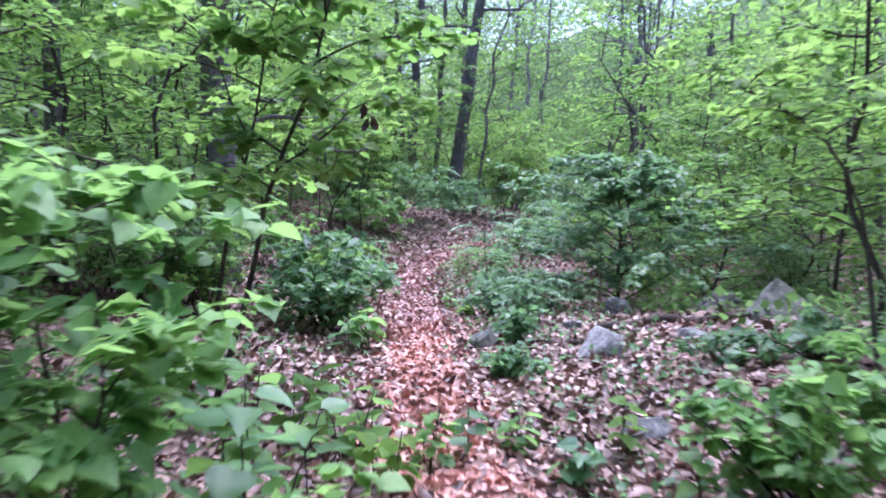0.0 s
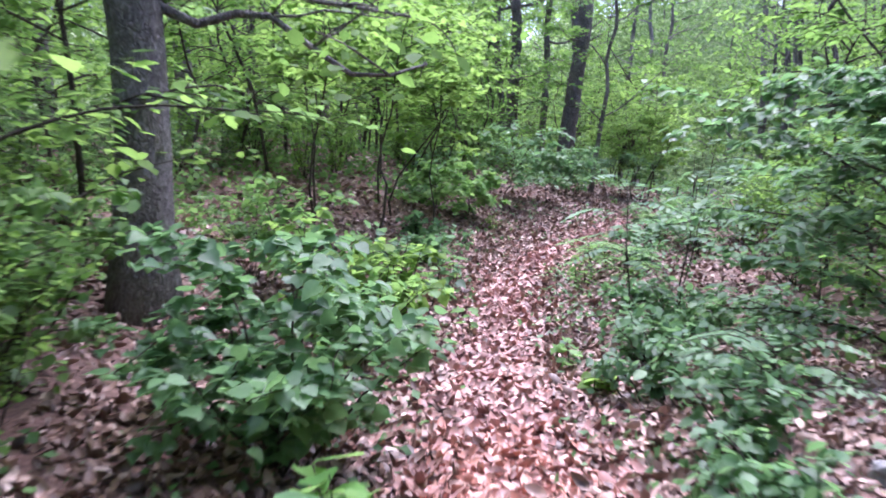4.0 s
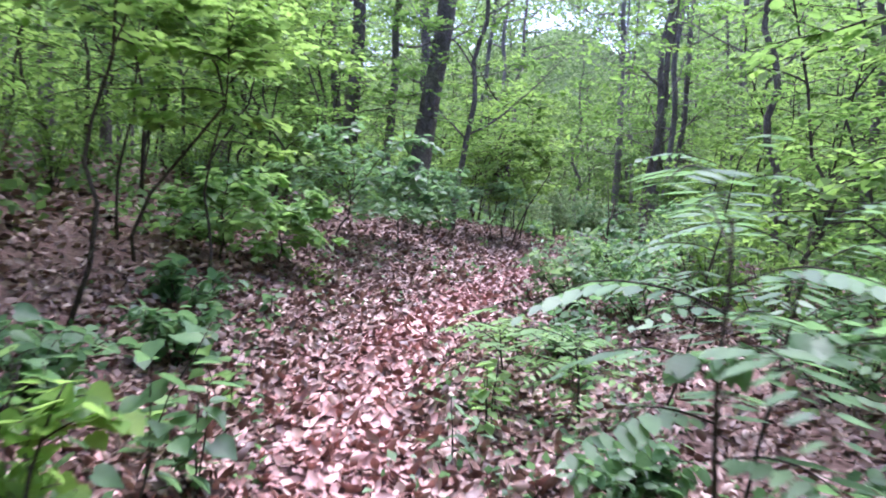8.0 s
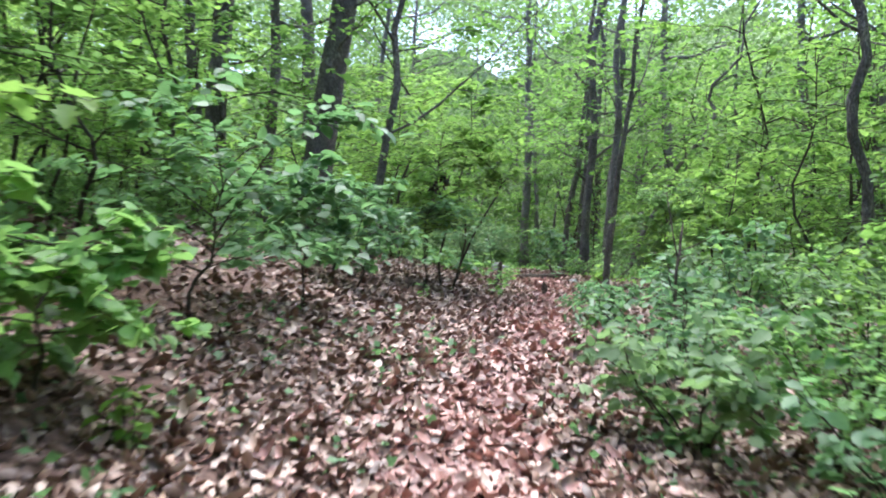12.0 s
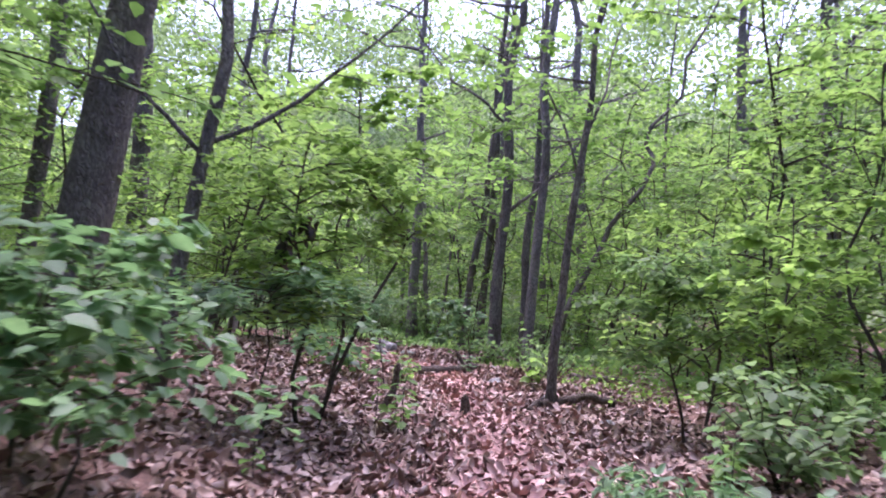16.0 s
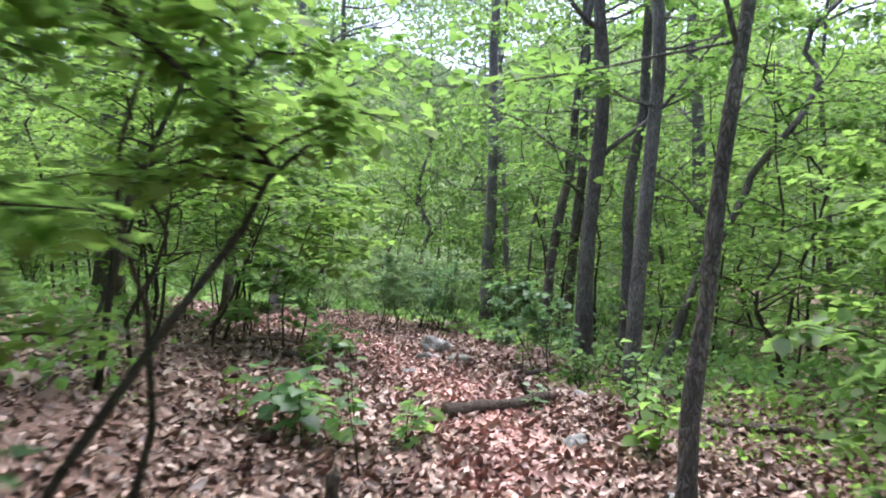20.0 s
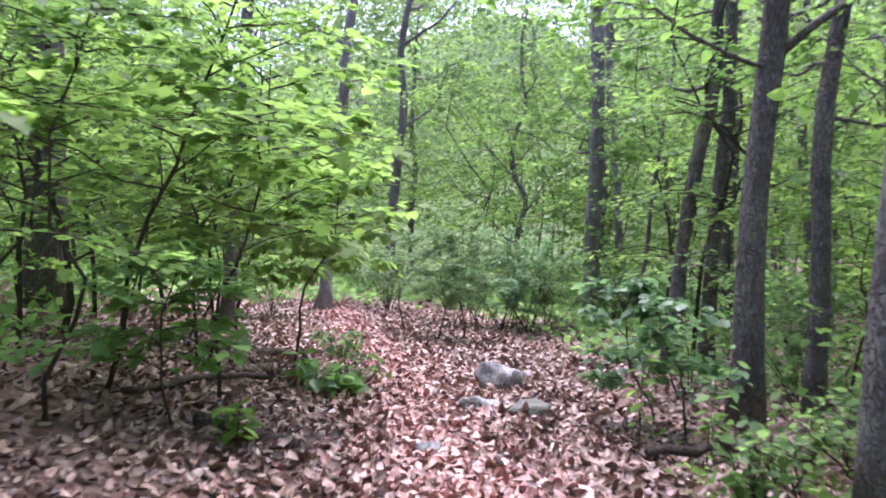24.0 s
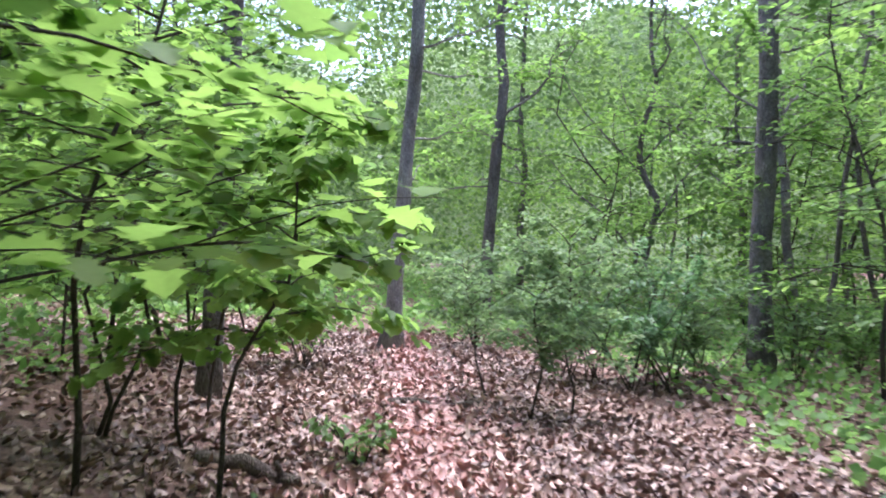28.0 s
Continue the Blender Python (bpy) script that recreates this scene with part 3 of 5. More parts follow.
yy = np.arange(-4, 50, 0.3)
u = np.linspace(-1, 1, 7)
half = 0.42 + 0.08 * np.sin(yy * 1.3) + 0.05 * np.sin(yy * 3.1 + 1)
X = trail_x(yy)[:, None] + half[:, None] * u[None]
Y = np.repeat(yy[:, None], 7, 1)
i = np.arange(len(yy) - 1)[:, None] * 7 + np.arange(6)[None]
trail = new("trail", mesh_np("trail", np.stack([X, Y, lie(X, Y) + 0.012 * (1 - u[None] ** 4) - 0.006], -1).reshape(-1, 3), np.stack([i, i + 1, i + 8, i + 7], -1).reshape(-1, 4), SOIL_TRAIL, True))
tagged(trail, "narrow trodden earth trail strewn with pinkish brown leaves", "trail", kind="structure")


def litter(name, label, n, spread, y0, y1, mat, size, kind, rng, lift=0.012, tilt=0.35, gap=0.0, wide=1.0):
    """Fallen leaves strewn to both sides of the trail, lying one over another."""
    y = rng.uniform(y0, y1, n)
    d = spread(rng, n)
    x = trail_x(y) + d
    keep = np.sin(x * 1.7 + 1.3 * np.sin(y * 0.9)) * np.sin(y * 1.4 + x) > -1 + gap
    x, y = x[keep], y[keep]
    n = len(x)
    P = np.stack([x, y, lie(x, y) + rng.uniform(0.002, lift, n)], -1)
    a = rng.uniform(0, 6.283, n)
    A = np.stack([np.cos(a), np.sin(a), rng.normal(0, tilt * 0.6, n)], -1)
    N = np.stack([rng.normal(0, tilt, n), rng.normal(0, tilt, n), np.ones(n) * rng.choice([-1, 1], n)], -1)
    v, f = blades(P, A, N, size * rng.uniform(0.55, 1.3, n), kind, wide, rng)
    ob = new(name, mesh_np(name, v, f, mat))
    return tagged(ob, label, "leaf litter", kind="stuff")


def off_trail(r, d):
    """Most of the darker leaves lie off the trodden strip."""
    return np.where((np.abs(d) < 0.36) & (r.random(len(d)) < 0.8), d + np.sign(d) * r.uniform(0.36, 1.2, len(d)), d)


litter("trail_leaf_litter", "pale pinkish brown dry leaves covering the narrow trodden trail", 13000, lambda r, n: r.normal(0, 0.27, n), -3, 10.5, LITTER_TRAIL, 0.1, "dry", np.random.default_rng(21), 0.025, 0.5, wide=0.7)
litter("trail_leaf_litter", "pale brown dry leaves lying broadly over the trail", 34000, lambda r, n: r.normal(0, 0.5, n), 9, 52, LITTER_BROAD, 0.112, "dry", np.random.default_rng(24), 0.03, 0.5, wide=0.66)
litter("leaf_litter", "thick brown dry fallen leaves on the forest floor", 125000, lambda r, n: off_trail(r, r.uniform(-4.8, 4.8, n) * r.uniform(0.35, 1, n)), -3, 52, LITTER, 0.108, "dry", np.random.default_rng(22), 0.05, 0.65, wide=0.66)
litter("leaf_litter", "scattered brown fallen leaves among the far undergrowth", 90000, lambda r, n: r.uniform(3.4, 14, n) * r.choice([-1, 1], n), -3, 60, LITTER, 0.14, "far", np.random.default_rng(23), 0.04, 0.6)


def herbs(name, label, n, rng, spread, y0, y1, size, mat, tall):
    """Low green plants and grass that cover the floor away from the trail."""
    y = rng.uniform(y0, y1, n // 8).repeat(8)
    x = trail_x(y) + spread(rng, n // 8).repeat(8)
    x, y = x + rng.normal(0, 0.16, len(x)), y + rng.normal(0, 0.16, len(y))
    P = np.stack([x, y, lie(x, y) + rng.uniform(0, 1, len(x)) ** 1.6 * tall], -1)
    A = rng.normal(0, 1, P.shape)
    A[:, 2] = np.abs(A[:, 2]) * 0.6
    N = np.array([0, 0, 1.0]) + rng.normal(0, 0.5, P.shape)
    ob = new(name, mesh_np(name, *blades(P, A, N, size * rng.uniform(0.5, 1.3, len(P)), "far", 1.0, rng), mat))
    return tagged(ob, label, "ground cover", kind="stuff")


herbs("ground_cover", "low green herbs covering the forest floor away from the trail", 30000, np.random.default_rng(31), lambda r, n: (3.2 + r.gamma(1.6, 3.0, n)) * r.choice([-1, 1], n), -5, 27, 0.13, LEAF_UNDER, 0.3)
herbs("ground_cover", "fresh green herbs under the open trees", 34000, np.random.default_rng(35), lambda r, n: (3.2 + r.gamma(1.6, 3.0, n)) * r.choice([-1, 1], n), 27, 62, 0.13, LEAF_FRESH, 0.32)
herbs("ground_cover", "green herbs and grass closing the far end of the trail", 60000, np.random.default_rng(32), lambda r, n: r.uniform(-24, 28, n), 51, 97, 0.2, LEAF_FRESH, 0.4)
herbs("ground_cover", "small green herbs and grass at the foot of the trees", 2600, np.random.default_rng(33), lambda r, n: r.uniform(1.5, 5, n), 30, 37, 0.07, LEAF_BRIGHT, 0.16)
herbs("ground_cover", "small green weeds scattered along the trail edges", 5000, np.random.default_rng(34), lambda r, n: r.uniform(0.5, 2.4, n) * r.choice([-1, 1, 1], n), 3, 24, 0.07, LEAF_BLUE, 0.14)


# ---- trees along the trail ----
def rng_of(n):
    return np.random.default_rng(1000 + n)


tree("oak_tree", at(0.242, 29.67), rng_of(1), "tall dark rough-barked tree on the bank beside the trail", 19, 0.25, (0.153, 0), [(0.34, 160, 3.2, 0.5), (0.38, 10, 3.5, 0.4)], 8, 0.5, 4.2, 858, bend=0.1, sides=18)
tree("oak_tree", at(-1.29, 30.75), rng_of(2), "slim dark tree trunk standing on the leafy bank", 17, 0.2, (0.064, 0), [(0.42, 60, 2.5, 0.6)], 8, 0.5, 3.6, 726, sides=14)
tree("grey_tree", at(-3.25, 11.6), rng_of(3), "thick grey scaly-barked trunk above the undergrowth", 18, 0.24, (0.02, 0.02), [(0.155, 14, 2.3, -0.3), (0.17, 40, 2.6, -0.15)], 8, 0.4, 4.0, 792, bark=BARK_GREY, sides=18)
tree("forked_tree", at(1.07, 28.12), rng_of(4), "slender forked dark tree with spreading thin limbs", 10, 0.07, (0.153, 0.014), [(0.2, 170, 1.3, 1.3), (0.21, 8, 2.8, 0.85), (0.34, 200, 2.0, 0.9)], 7, 0.42, 2.8, 561, bend=0.14)
tree("pale_grey_tree", at(10.37, 47.75), rng_of(5), "straight pale grey smooth trunk rising behind the shrubs", 20, 0.185, (0.017, 0.008), [(0.365, 5, 2.2, 0.6), (0.3, 60, 2.4, 1.6)], 8, 0.5, 4.0, 792, bark=BARK_GREY, sides=16, bend=0.15)
tree("thin_tree", at(12.77, 52.36), rng_of(6), "thin grey bent trunk behind the pale tree", 16, 0.115, (-0.059, 0.017), [(0.3, 150, 2.6, 1.3), (0.32, 30, 2.4, 1.2)], 7, 0.45, 3.4, 660, bark=BARK_GREY)
tree("oak_tree", at(8.57, 37.48), rng_of(7), "stout dark trunk forking above head height", 18, 0.135, (0.038, 0), [(0.19, -5, 2.6, 1.2), (0.3, 170, 2.2, 1.0)], 8, 0.42, 3.8, 759, sides=14)
tree("leaning_tree", at(9.21, 40.89), rng_of(8), "thin dark trunk leaning over the slope", 15, 0.105, (0.14, -0.015), [(0.3, 60, 2.4, 0.9)], 7, 0.4, 3.2, 594)
tree("oak_tree", at(9.92, 41.21), rng_of(9), "dark straight trunk in the tree group by the trail", 16, 0.11, (0.061, -0.018), [], 7, 0.42, 3.2, 594)
tree("scaly_tree", at(8.09, 35.02), rng_of(10), "slim trunk with grey scaly plated bark", 17, 0.105, (0.044, 0.01), [], 8, 0.45, 3.4, 660, bark=BARK_GREY, sides=16)
tree("oak_tree", at(9.56, 38), rng_of(11), "slim dark trunk behind the scaly tree", 16, 0.105, (0.039, -0.017), [(0.35, 20, 2.4, 0.8)], 7, 0.42, 3.2, 594)
tree("forked_tree", at(5.95, 30.38), rng_of(12), "thin dark forked tree beside the trail with a leaning side limb", 9.5, 0.062, (0.116, 0.006), [(0.31, 160, 1.3, 2.6), (0.36, 20, 1.6, 1.6)], 7, 0.42, 2.6, 528, bend=0.1, flare=1.5)
tree("oak_tree", at(19.1, 37.85), rng_of(13), "dark many-limbed tree standing off in the woods", 17, 0.28, (-0.013, 0.012), [(0.3, 20, 3.0, 1.0), (0.33, 160, 3.0, 1.1), (0.4, 60, 2.6, 1.2)], 7, 0.42, 3.8, 759)
tree("oak_tree", at(1.05, 41.68), rng_of(14), "broad dark trunk back in the woods", 18, 0.26, (0.02, 0), [(0.28, 170, 2.6, 0.6)], 8, 0.42, 4.0, 792)
tree("pale_grey_tree", at(3.1, 43.4), rng_of(15), "leaning pale grey trunk behind the saplings", 17, 0.12, (0.09, 0.0), [], 8, 0.45, 3.6, 726, bark=BARK_GREY)
tree("pale_grey_tree", at(4.44, 49.3), rng_of(16), "pale trunk with flared roots at the bend of the trail", 17, 0.15, (0.089, 0.005), [(0.36, 140, 2.4, 0.7)], 8, 0.42, 3.6, 726, bark=BARK_PALE, flare=2.0)
tree("oak_tree", at(6.21, 55.3), rng_of(17), "slim dark trunk beyond the grey-green shrub", 17, 0.17, (0.078, 0), [(0.3, 30, 2.0, 1.2)], 8, 0.42, 3.6, 726)
tree("bare_limbed_tree", at(11.14, 58.4), rng_of(18), "distant tree with dark spreading bare limbs", 12, 0.12, (0.006, 0), [(0.2, 150, 3.4, 1.0), (0.25, 30, 3.4, 1.1), (0.3, 100, 3.0, 1.5), (0.36, 200, 3.0, 1.2), (0.4, -20, 3.0, 1.3)], 5, 0.55, 3.4, 300, bend=0.4)
tree("leaning_tree", at(9.25, 36.57), rng_of(19), "dark curved trunk leaning to the clearing", 10, 0.075, (0.53, 0), [(0.22, 150, 1.6, 0.9), (0.4, 20, 1.4, 1.2)], 6, 0.42, 2.8, 495, bend=0.25)
tree("thin_tree", at(11.95, 49.48), rng_of(26), "thin dark crooked stem beside the pale tree", 11, 0.06, (0.153, -0.015), [], 6, 0.45, 2.4, 400)
tree("oak_tree", at(-4.6, 9.4), rng_of(21), "dark forked trunk in the undergrowth", 14, 0.11, (0.06, 0.0), [(0.3, 30, 2.2, 0.9)], 7, 0.42, 3.2, 594)
tree("oak_tree", at(6.2, 24.0), rng_of(22), "thin dark curving trunk in the thicket", 11, 0.07, (-0.05, 0.0), [(0.3, 170, 2.0, 0.7)], 7, 0.42, 2.6, 495, bend=0.25)
tree("oak_tree", at(9.2, 26.5), rng_of(23), "dark crooked tree with twisting limbs in the thicket", 12, 0.1, (0.05, 0.0), [(0.26, 150, 2.4, 1.1), (0.3, 20, 2.4, 1.0)], 7, 0.42, 3.0, 561, bend=0.25)
tree("oak_tree", at(-0.4, 33.0), rng_of(25), "dark trunk with a low spreading limb on the bank", 15, 0.13, (0.07, 0.0), [(0.3, 10, 3.0, 0.35)], 7, 0.42, 3.2, 594)

# ---- young trees and shrubs near the trail ----
leaning = sapling("maple_sapling", at(-1.66, 5.6), rng_of(30), "thin dark leaning sapling with broad leaves overhead", 3.4, 1.35, 14, 30, 0.13, "lobed", LEAF_CANOPY, (0.3, 0.02), 0.42, 0.022, wob=0.02)
sapling("maple_sapling", at(-1.8, 5.75), rng_of(31), "thin dark leaning stem beside its twin", 3.2, 1.4, 10, 18, 0.13, "lobed", LEAF_BRIGHT, (0.22, 0.02), 0.48, 0.018, wob=0.02)
sapling("broadleaf_sapling", at(-1.15, 2.55), rng_of(32), "leafy young plant with fresh broad green leaves", 1.7, 0.8, 16, 22, 0.105, "broad", LEAF_FRESH, (-0.02, 0.0), 0.1, 0.01)
sapling("broadleaf_sapling", at(-1.75, 3.3), rng_of(33), "tall leafy plant crowding the trail edge", 1.6, 0.85, 14, 24, 0.105, "broad", LEAF_FRESH, (0.05, 0.0), 0.12, 0.012)
shrub("broadleaf_shrub", at(1.75, 3.75), rng_of(34), "low dense shrub with glossy round green leaves", 0.75, 0.6, 9, 40, 0.09, "broad", LEAF_FRESH)
shrub("broadleaf_shrub", at(2.6, 4.6), rng_of(35), "low dense shrub with round green leaves", 0.7, 0.7, 9, 40, 0.09, "broad", LEAF_FRESH)
shrub("leafy_shrub", at(-1.4, 9.5), rng_of(36), "dense rounded bluish green shrub beside the trail", 1.1, 0.95, 16, 70, 0.095, "broad", LEAF_BLUE)
shrub("leafy_shrub", at(-2.7, 8.9), rng_of(37), "leafy green shrub in the shade", 1.3, 0.9, 10, 60, 0.085, "oval", LEAF_UNDER)
for k, (x, y, h, r) in enumerate([(-3.4, 8.3, 1.2, 0.9), (-4.2, 7.3, 1.3, 1.0), (-3.1, 9.7, 1.2, 0.9), (-4.6, 8.6, 1.5, 1.0)]):
    shrub("leafy_shrub", at(x, y), rng_of(300 + k), "dense dark green shrub in the shade of the thicket", h, r, 8, 80, 0.09, "oval", LEAF_UNDER)
sapling("dense_young_tree", at(2.75, 12.2), rng_of(38), "bushy young tree with layered grey-green leaf sprays", 2.5, 1.9, 30, 105, 0.1, "oval", LEAF_BLUE, (-0.03, 0.0), 0.1, 0.026, up=-0.05)
sapling("dense_young_tree", at(4.6, 13.6), rng_of(39), "bushy green young tree behind the stones", 3.0, 1.8, 16, 40, 0.1, "oval", LEAF_UNDER, (0.03, 0.0), 0.12, 0.028)
for k, (x, y, h, r) in enumerate([(0.8, 8.75, 0.4, 0.4), (0.95, 9.9, 0.5, 0.5), (0.7, 11.2, 0.5, 0.45), (1.5, 11.4, 0.55, 0.6), (0.62, 7.0, 0.25, 0.3), (2.55, 6.8, 0.25, 0.5), (3.2, 6.7, 0.3, 0.5)]):
    shrub("spreading_shrub", at(x, y), rng_of(50 + k), "low spreading shrub with pale grey-green leaf sprays", h, r, 7, 34, 0.085, "oval", LEAF_BLUE)
# broad plants on the left at the second stretch
for k, (x, y, h, r, s) in enumerate([(-1.45, 11.7, 0.75, 0.6, 0.1), (-1.9, 12.5, 1.0, 0.8, 0.11), (-1.55, 13.6, 0.8, 0.7, 0.11), (-2.6, 13.6, 1.1, 0.9, 0.11)]):
    shrub("broadleaf_shrub", at(x, y), rng_of(60 + k), "lush shrub with broad fresh green leaves spilling to the trail", h, r, 7, 28, s, "broad", LEAF_FRESH if k % 3 == 0 else LEAF_BRIGHT)
for k, (x, y, h, r) in enumerate([(0.75, 12.3, 0.55, 0.5), (1.15, 13.5, 0.5, 0.55), (2.4, 14.4, 0.6, 0.6), (3.3, 17.2, 0.9, 0.8), (1.35, 18.2, 0.5, 0.5), (2.4, 19.3, 0.9, 0.7), (1.5, 14.1, 0.5, 0.5), (0.95, 15.0, 0.35, 0.45)]):
    shrub("spreading_shrub", at(x, y), rng_of(70 + k), "low shrub with grey-green leaves over dry litter", h, r, 7, 32, 0.09, "oval", LEAF_BLUE)
for k, (x, y, h, lx) in enumerate([(1.35, 14.7, 1.55, 0.12), (1.75, 16.9, 1.9, 0.25), (3.0, 15.2, 1.7, 0.1), (0.78, 13.7, 1.5, 0.12), (0.55, 16.7, 0.55, 0.05), (1.0, 16.3, 0.6, -0.05), (0.8, 17.6, 0.5, 0.0), (1.25, 10.0, 0.6, 0.15)]):
    frond_plant("feather_leaved_sapling", at(x, y, -0.4 * k), rng_of(80 + k), "slender sapling with long feathery bluish green leaves", h, 11, 0.7 if k < 4 else 0.55, 9, 0.17 if k < 4 else 0.13, LEAF_FRESH if 3 < k < 7 else LEAF_BLUE, (lx, -0.1))
for k, (x, y, h, r) in enumerate([(-1.8, 16.9, 0.4, 0.5), (-2.2, 15.6, 0.45, 0.6), (-2.1, 18.3, 0.35, 0.5), (-2.5, 20.8, 0.5, 0.6), (-2.8, 23.3, 0.6, 0.7)]):
    shrub("bank_shrub", at(x, y), rng_of(90 + k), "shrub with bluish green leaves on the bank", h, r, 7, 20, 0.11, "broad" if k < 3 else "oval", LEAF_BLUE)
for k, (x, y, h) in enumerate([(-3.0, 19.4, 3.0), (-3.6, 17.6, 3.3), (-3.6, 22.2, 3.2), (-2.9, 15.0, 3.2)]):
    sapling("maple_sapling", at(x, y), rng_of(100 + k), "young tree with bright layered leaves on the bank", h, 1.2, 12, 24, 0.12, "lobed", LEAF_BRIGHT if k % 2 else LEAF_UNDER, (0.08, 0.0), 0.62, 0.016, up=-0.2)
for k, (x, y, h, r) in enumerate([(1.9, 20.4, 0.85, 0.75), (2.5, 21.6, 0.9, 0.8), (3.2, 22.9, 0.85, 0.8), (3.5, 20.9, 1.1, 0.9), (4.4, 23.6, 1.0, 0.9), (3.3, 24.6, 0.5, 0.5), (5.0, 25.6, 0.9, 0.7)]):
    shrub("leafy_shrub", at(x, y), rng_of(110 + k), "leafy shrub with fresh green leaves on the slope side", h, r, 8, 46, 0.1, "narrow" if k % 2 else "oval", LEAF_BLUE if k % 3 else LEAF_PALE)
shade = sapling("shade_sapling", at(2.22, 27.9), rng_of(120), "small many-branched tree with flat layers of dark leaves", 2.35, 1.2, 24, 46, 0.08, "oval", LEAF_BRIGHT, (-0.03, -0.06), 0.4, 0.018, up=-0.25, droop=0.1, flat=0.16)
sapling("shade_sapling", at(1.75, 27.3), rng_of(121), "low wide sapling with flat layers of dark bluish leaves", 1.15, 1.5, 16, 34, 0.085, "oval", LEAF_BLUE, (0.1, 0.0), 0.74, 0.012, up=-0.25, droop=0.1, flat=0.16)
sapling("bent_sapling", at(2.36, 28.1), rng_of(122), "bent young tree whose crooked stem arches back over itself", 2.2, 0.8, 20, 34, 0.075, "oval", LEAF_BRIGHT, (0.2, 0.05), 0.5, 0.017, path=[(0, 0, -0.12), (0.2, 0.08, 0.45), (0.45, 0.2, 0.9), (0.72, 0.34, 1.28), (0.97, 0.47, 1.62), (0.92, 0.44, 1.72), (0.66, 0.3, 1.95), (0.34, 0.12, 2.1), (-0.05, -0.05, 2.2)], droop=0.12, flat=0.18)
sapling("bank_sapling", at(-1.05, 22.5), rng_of(126), "low wide shrubby sapling with bluish leaves on the bank edge", 1.25, 1.35, 14, 26, 0.12, "oval", LEAF_BLUE, (0.3, 0.0), 0.35, 0.014)
sapling("bank_sapling", at(0.35, 25.6), rng_of(128), "shrubby sapling with grey-green leaves near the dark tree", 1.05, 1.1, 14, 24, 0.1, "oval", LEAF_BLUE, (0.15, 0.0), 0.3, 0.014, up=-0.15)
sapling("bank_sapling", at(0.3, 27.0), rng_of(129), "shrubby sapling with grey-green leaves on the bank", 0.95, 1.2, 13, 22, 0.1, "oval", LEAF_UNDER, (0.1, 0.0), 0.3, 0.014, up=-0.15)
sapling("bank_sapling", at(-1.55, 20.5), rng_of(290), "low layered sapling with broad fresh leaves over the litter", 0.85, 1.0, 13, 22, 0.115, "broad", LEAF_FRESH, (0.12, 0.0), 0.3, 0.012, up=-0.25)
sapling("bank_sapling", at(-2.1, 19.9), rng_of(291), "layered sapling with broad fresh leaves on the bank", 0.9, 1.0, 13, 22, 0.115, "broad", LEAF_FRESH, (0.1, 0.0), 0.3, 0.012, up=-0.25)
sapling("thicket_sapling", at(5.95, 27.8), rng_of(123), "dense young tree with dark drooping leaf sprays", 1.85, 0.95, 18, 40, 0.085, "oval", LEAF_UNDER, (-0.1, 0.05), 0.42, 0.014)
sapling("thicket_sapling", at(6.9, 28.6), rng_of(124), "dense young tree at the edge of the thicket", 2.6, 1.3, 14, 32, 0.1, "oval", LEAF_BRIGHT, (0.05, 0.0), 0.2, 0.02)
sapling("thicket_sapling", at(6.3, 26.9), rng_of(125), "leafy green young tree by the thicket", 2.3, 1.1, 13, 32, 0.11, "lobed", LEAF_BRIGHT, (0.05, 0.0), 0.15, 0.02)
for k, (x, y, h) in enumerate([(3.0, 36.2, 3.4), (3.5, 38.6, 3.4), (3.6, 41.4, 3.2), (2.9, 41.3, 3.2), (3.4, 42.6, 3.4), (2.78, 45.6, 3.2)]):
    sapling("understory_sapling", at(x, y), rng_of(130 + k), "slender young tree with wide flat layers of green leaves", h, 1.6, 15, 20, 0.11, "lobed" if k % 2 else "oval", LEAF_BRIGHT if k % 2 else LEAF_UNDER, (0.12 - 0.05 * (k % 3), 0.0), 0.4, 0.016, up=-0.3, droop=0.12, flat=0.18)
for k, (x, y, h, r, n) in enumerate([(6.43, 43.5, 1.75, 0.85, 9), (6.9, 43.75, 2.0, 1.0, 10), (6.0, 44.6, 1.7, 0.9, 9)]):
    sapling("grey_green_shrub", at(x, y), rng_of(140 + k), "airy grey-green shrub with small leaves on bare stems", h, r, 2 * n, 52, 0.06, "oval", LEAF_PALE, (0.1 * (1 - k), 0.0), 0.36, 0.013, up=0.1, droop=0.12, flat=0.4)
for k, (x, y, h, r) in enumerate([(8.25, 46.0, 1.8, 1.3), (7.4, 46.6, 2.0, 1.3), (9.0, 46.8, 1.7, 1.2)]):
    shrub("grey_green_shrub", at(x, y), rng_of(144 + k), "dense grey-green shrub with drooping small leaves by the trunk", h, r, 12, 170, 0.07, "oval", LEAF_PALE if k else LEAF_BLUE, hollow=0.3, foot=0.3)
sapling("broadleaf_sapling", at(7.7, 37.4), rng_of(148), "thin arching sapling with pale green drooping leaves", 1.35, 0.65, 10, 16, 0.12, "oval", LEAF_BLUE, (-0.3, 0.0), 0.4, 0.01)
sapling("broadleaf_sapling", at(7.85, 37.0), rng_of(149), "thin sapling with pale green drooping leaves", 1.2, 0.6, 8, 16, 0.12, "oval", LEAF_BLUE, (-0.25, 0.0), 0.4, 0.01)
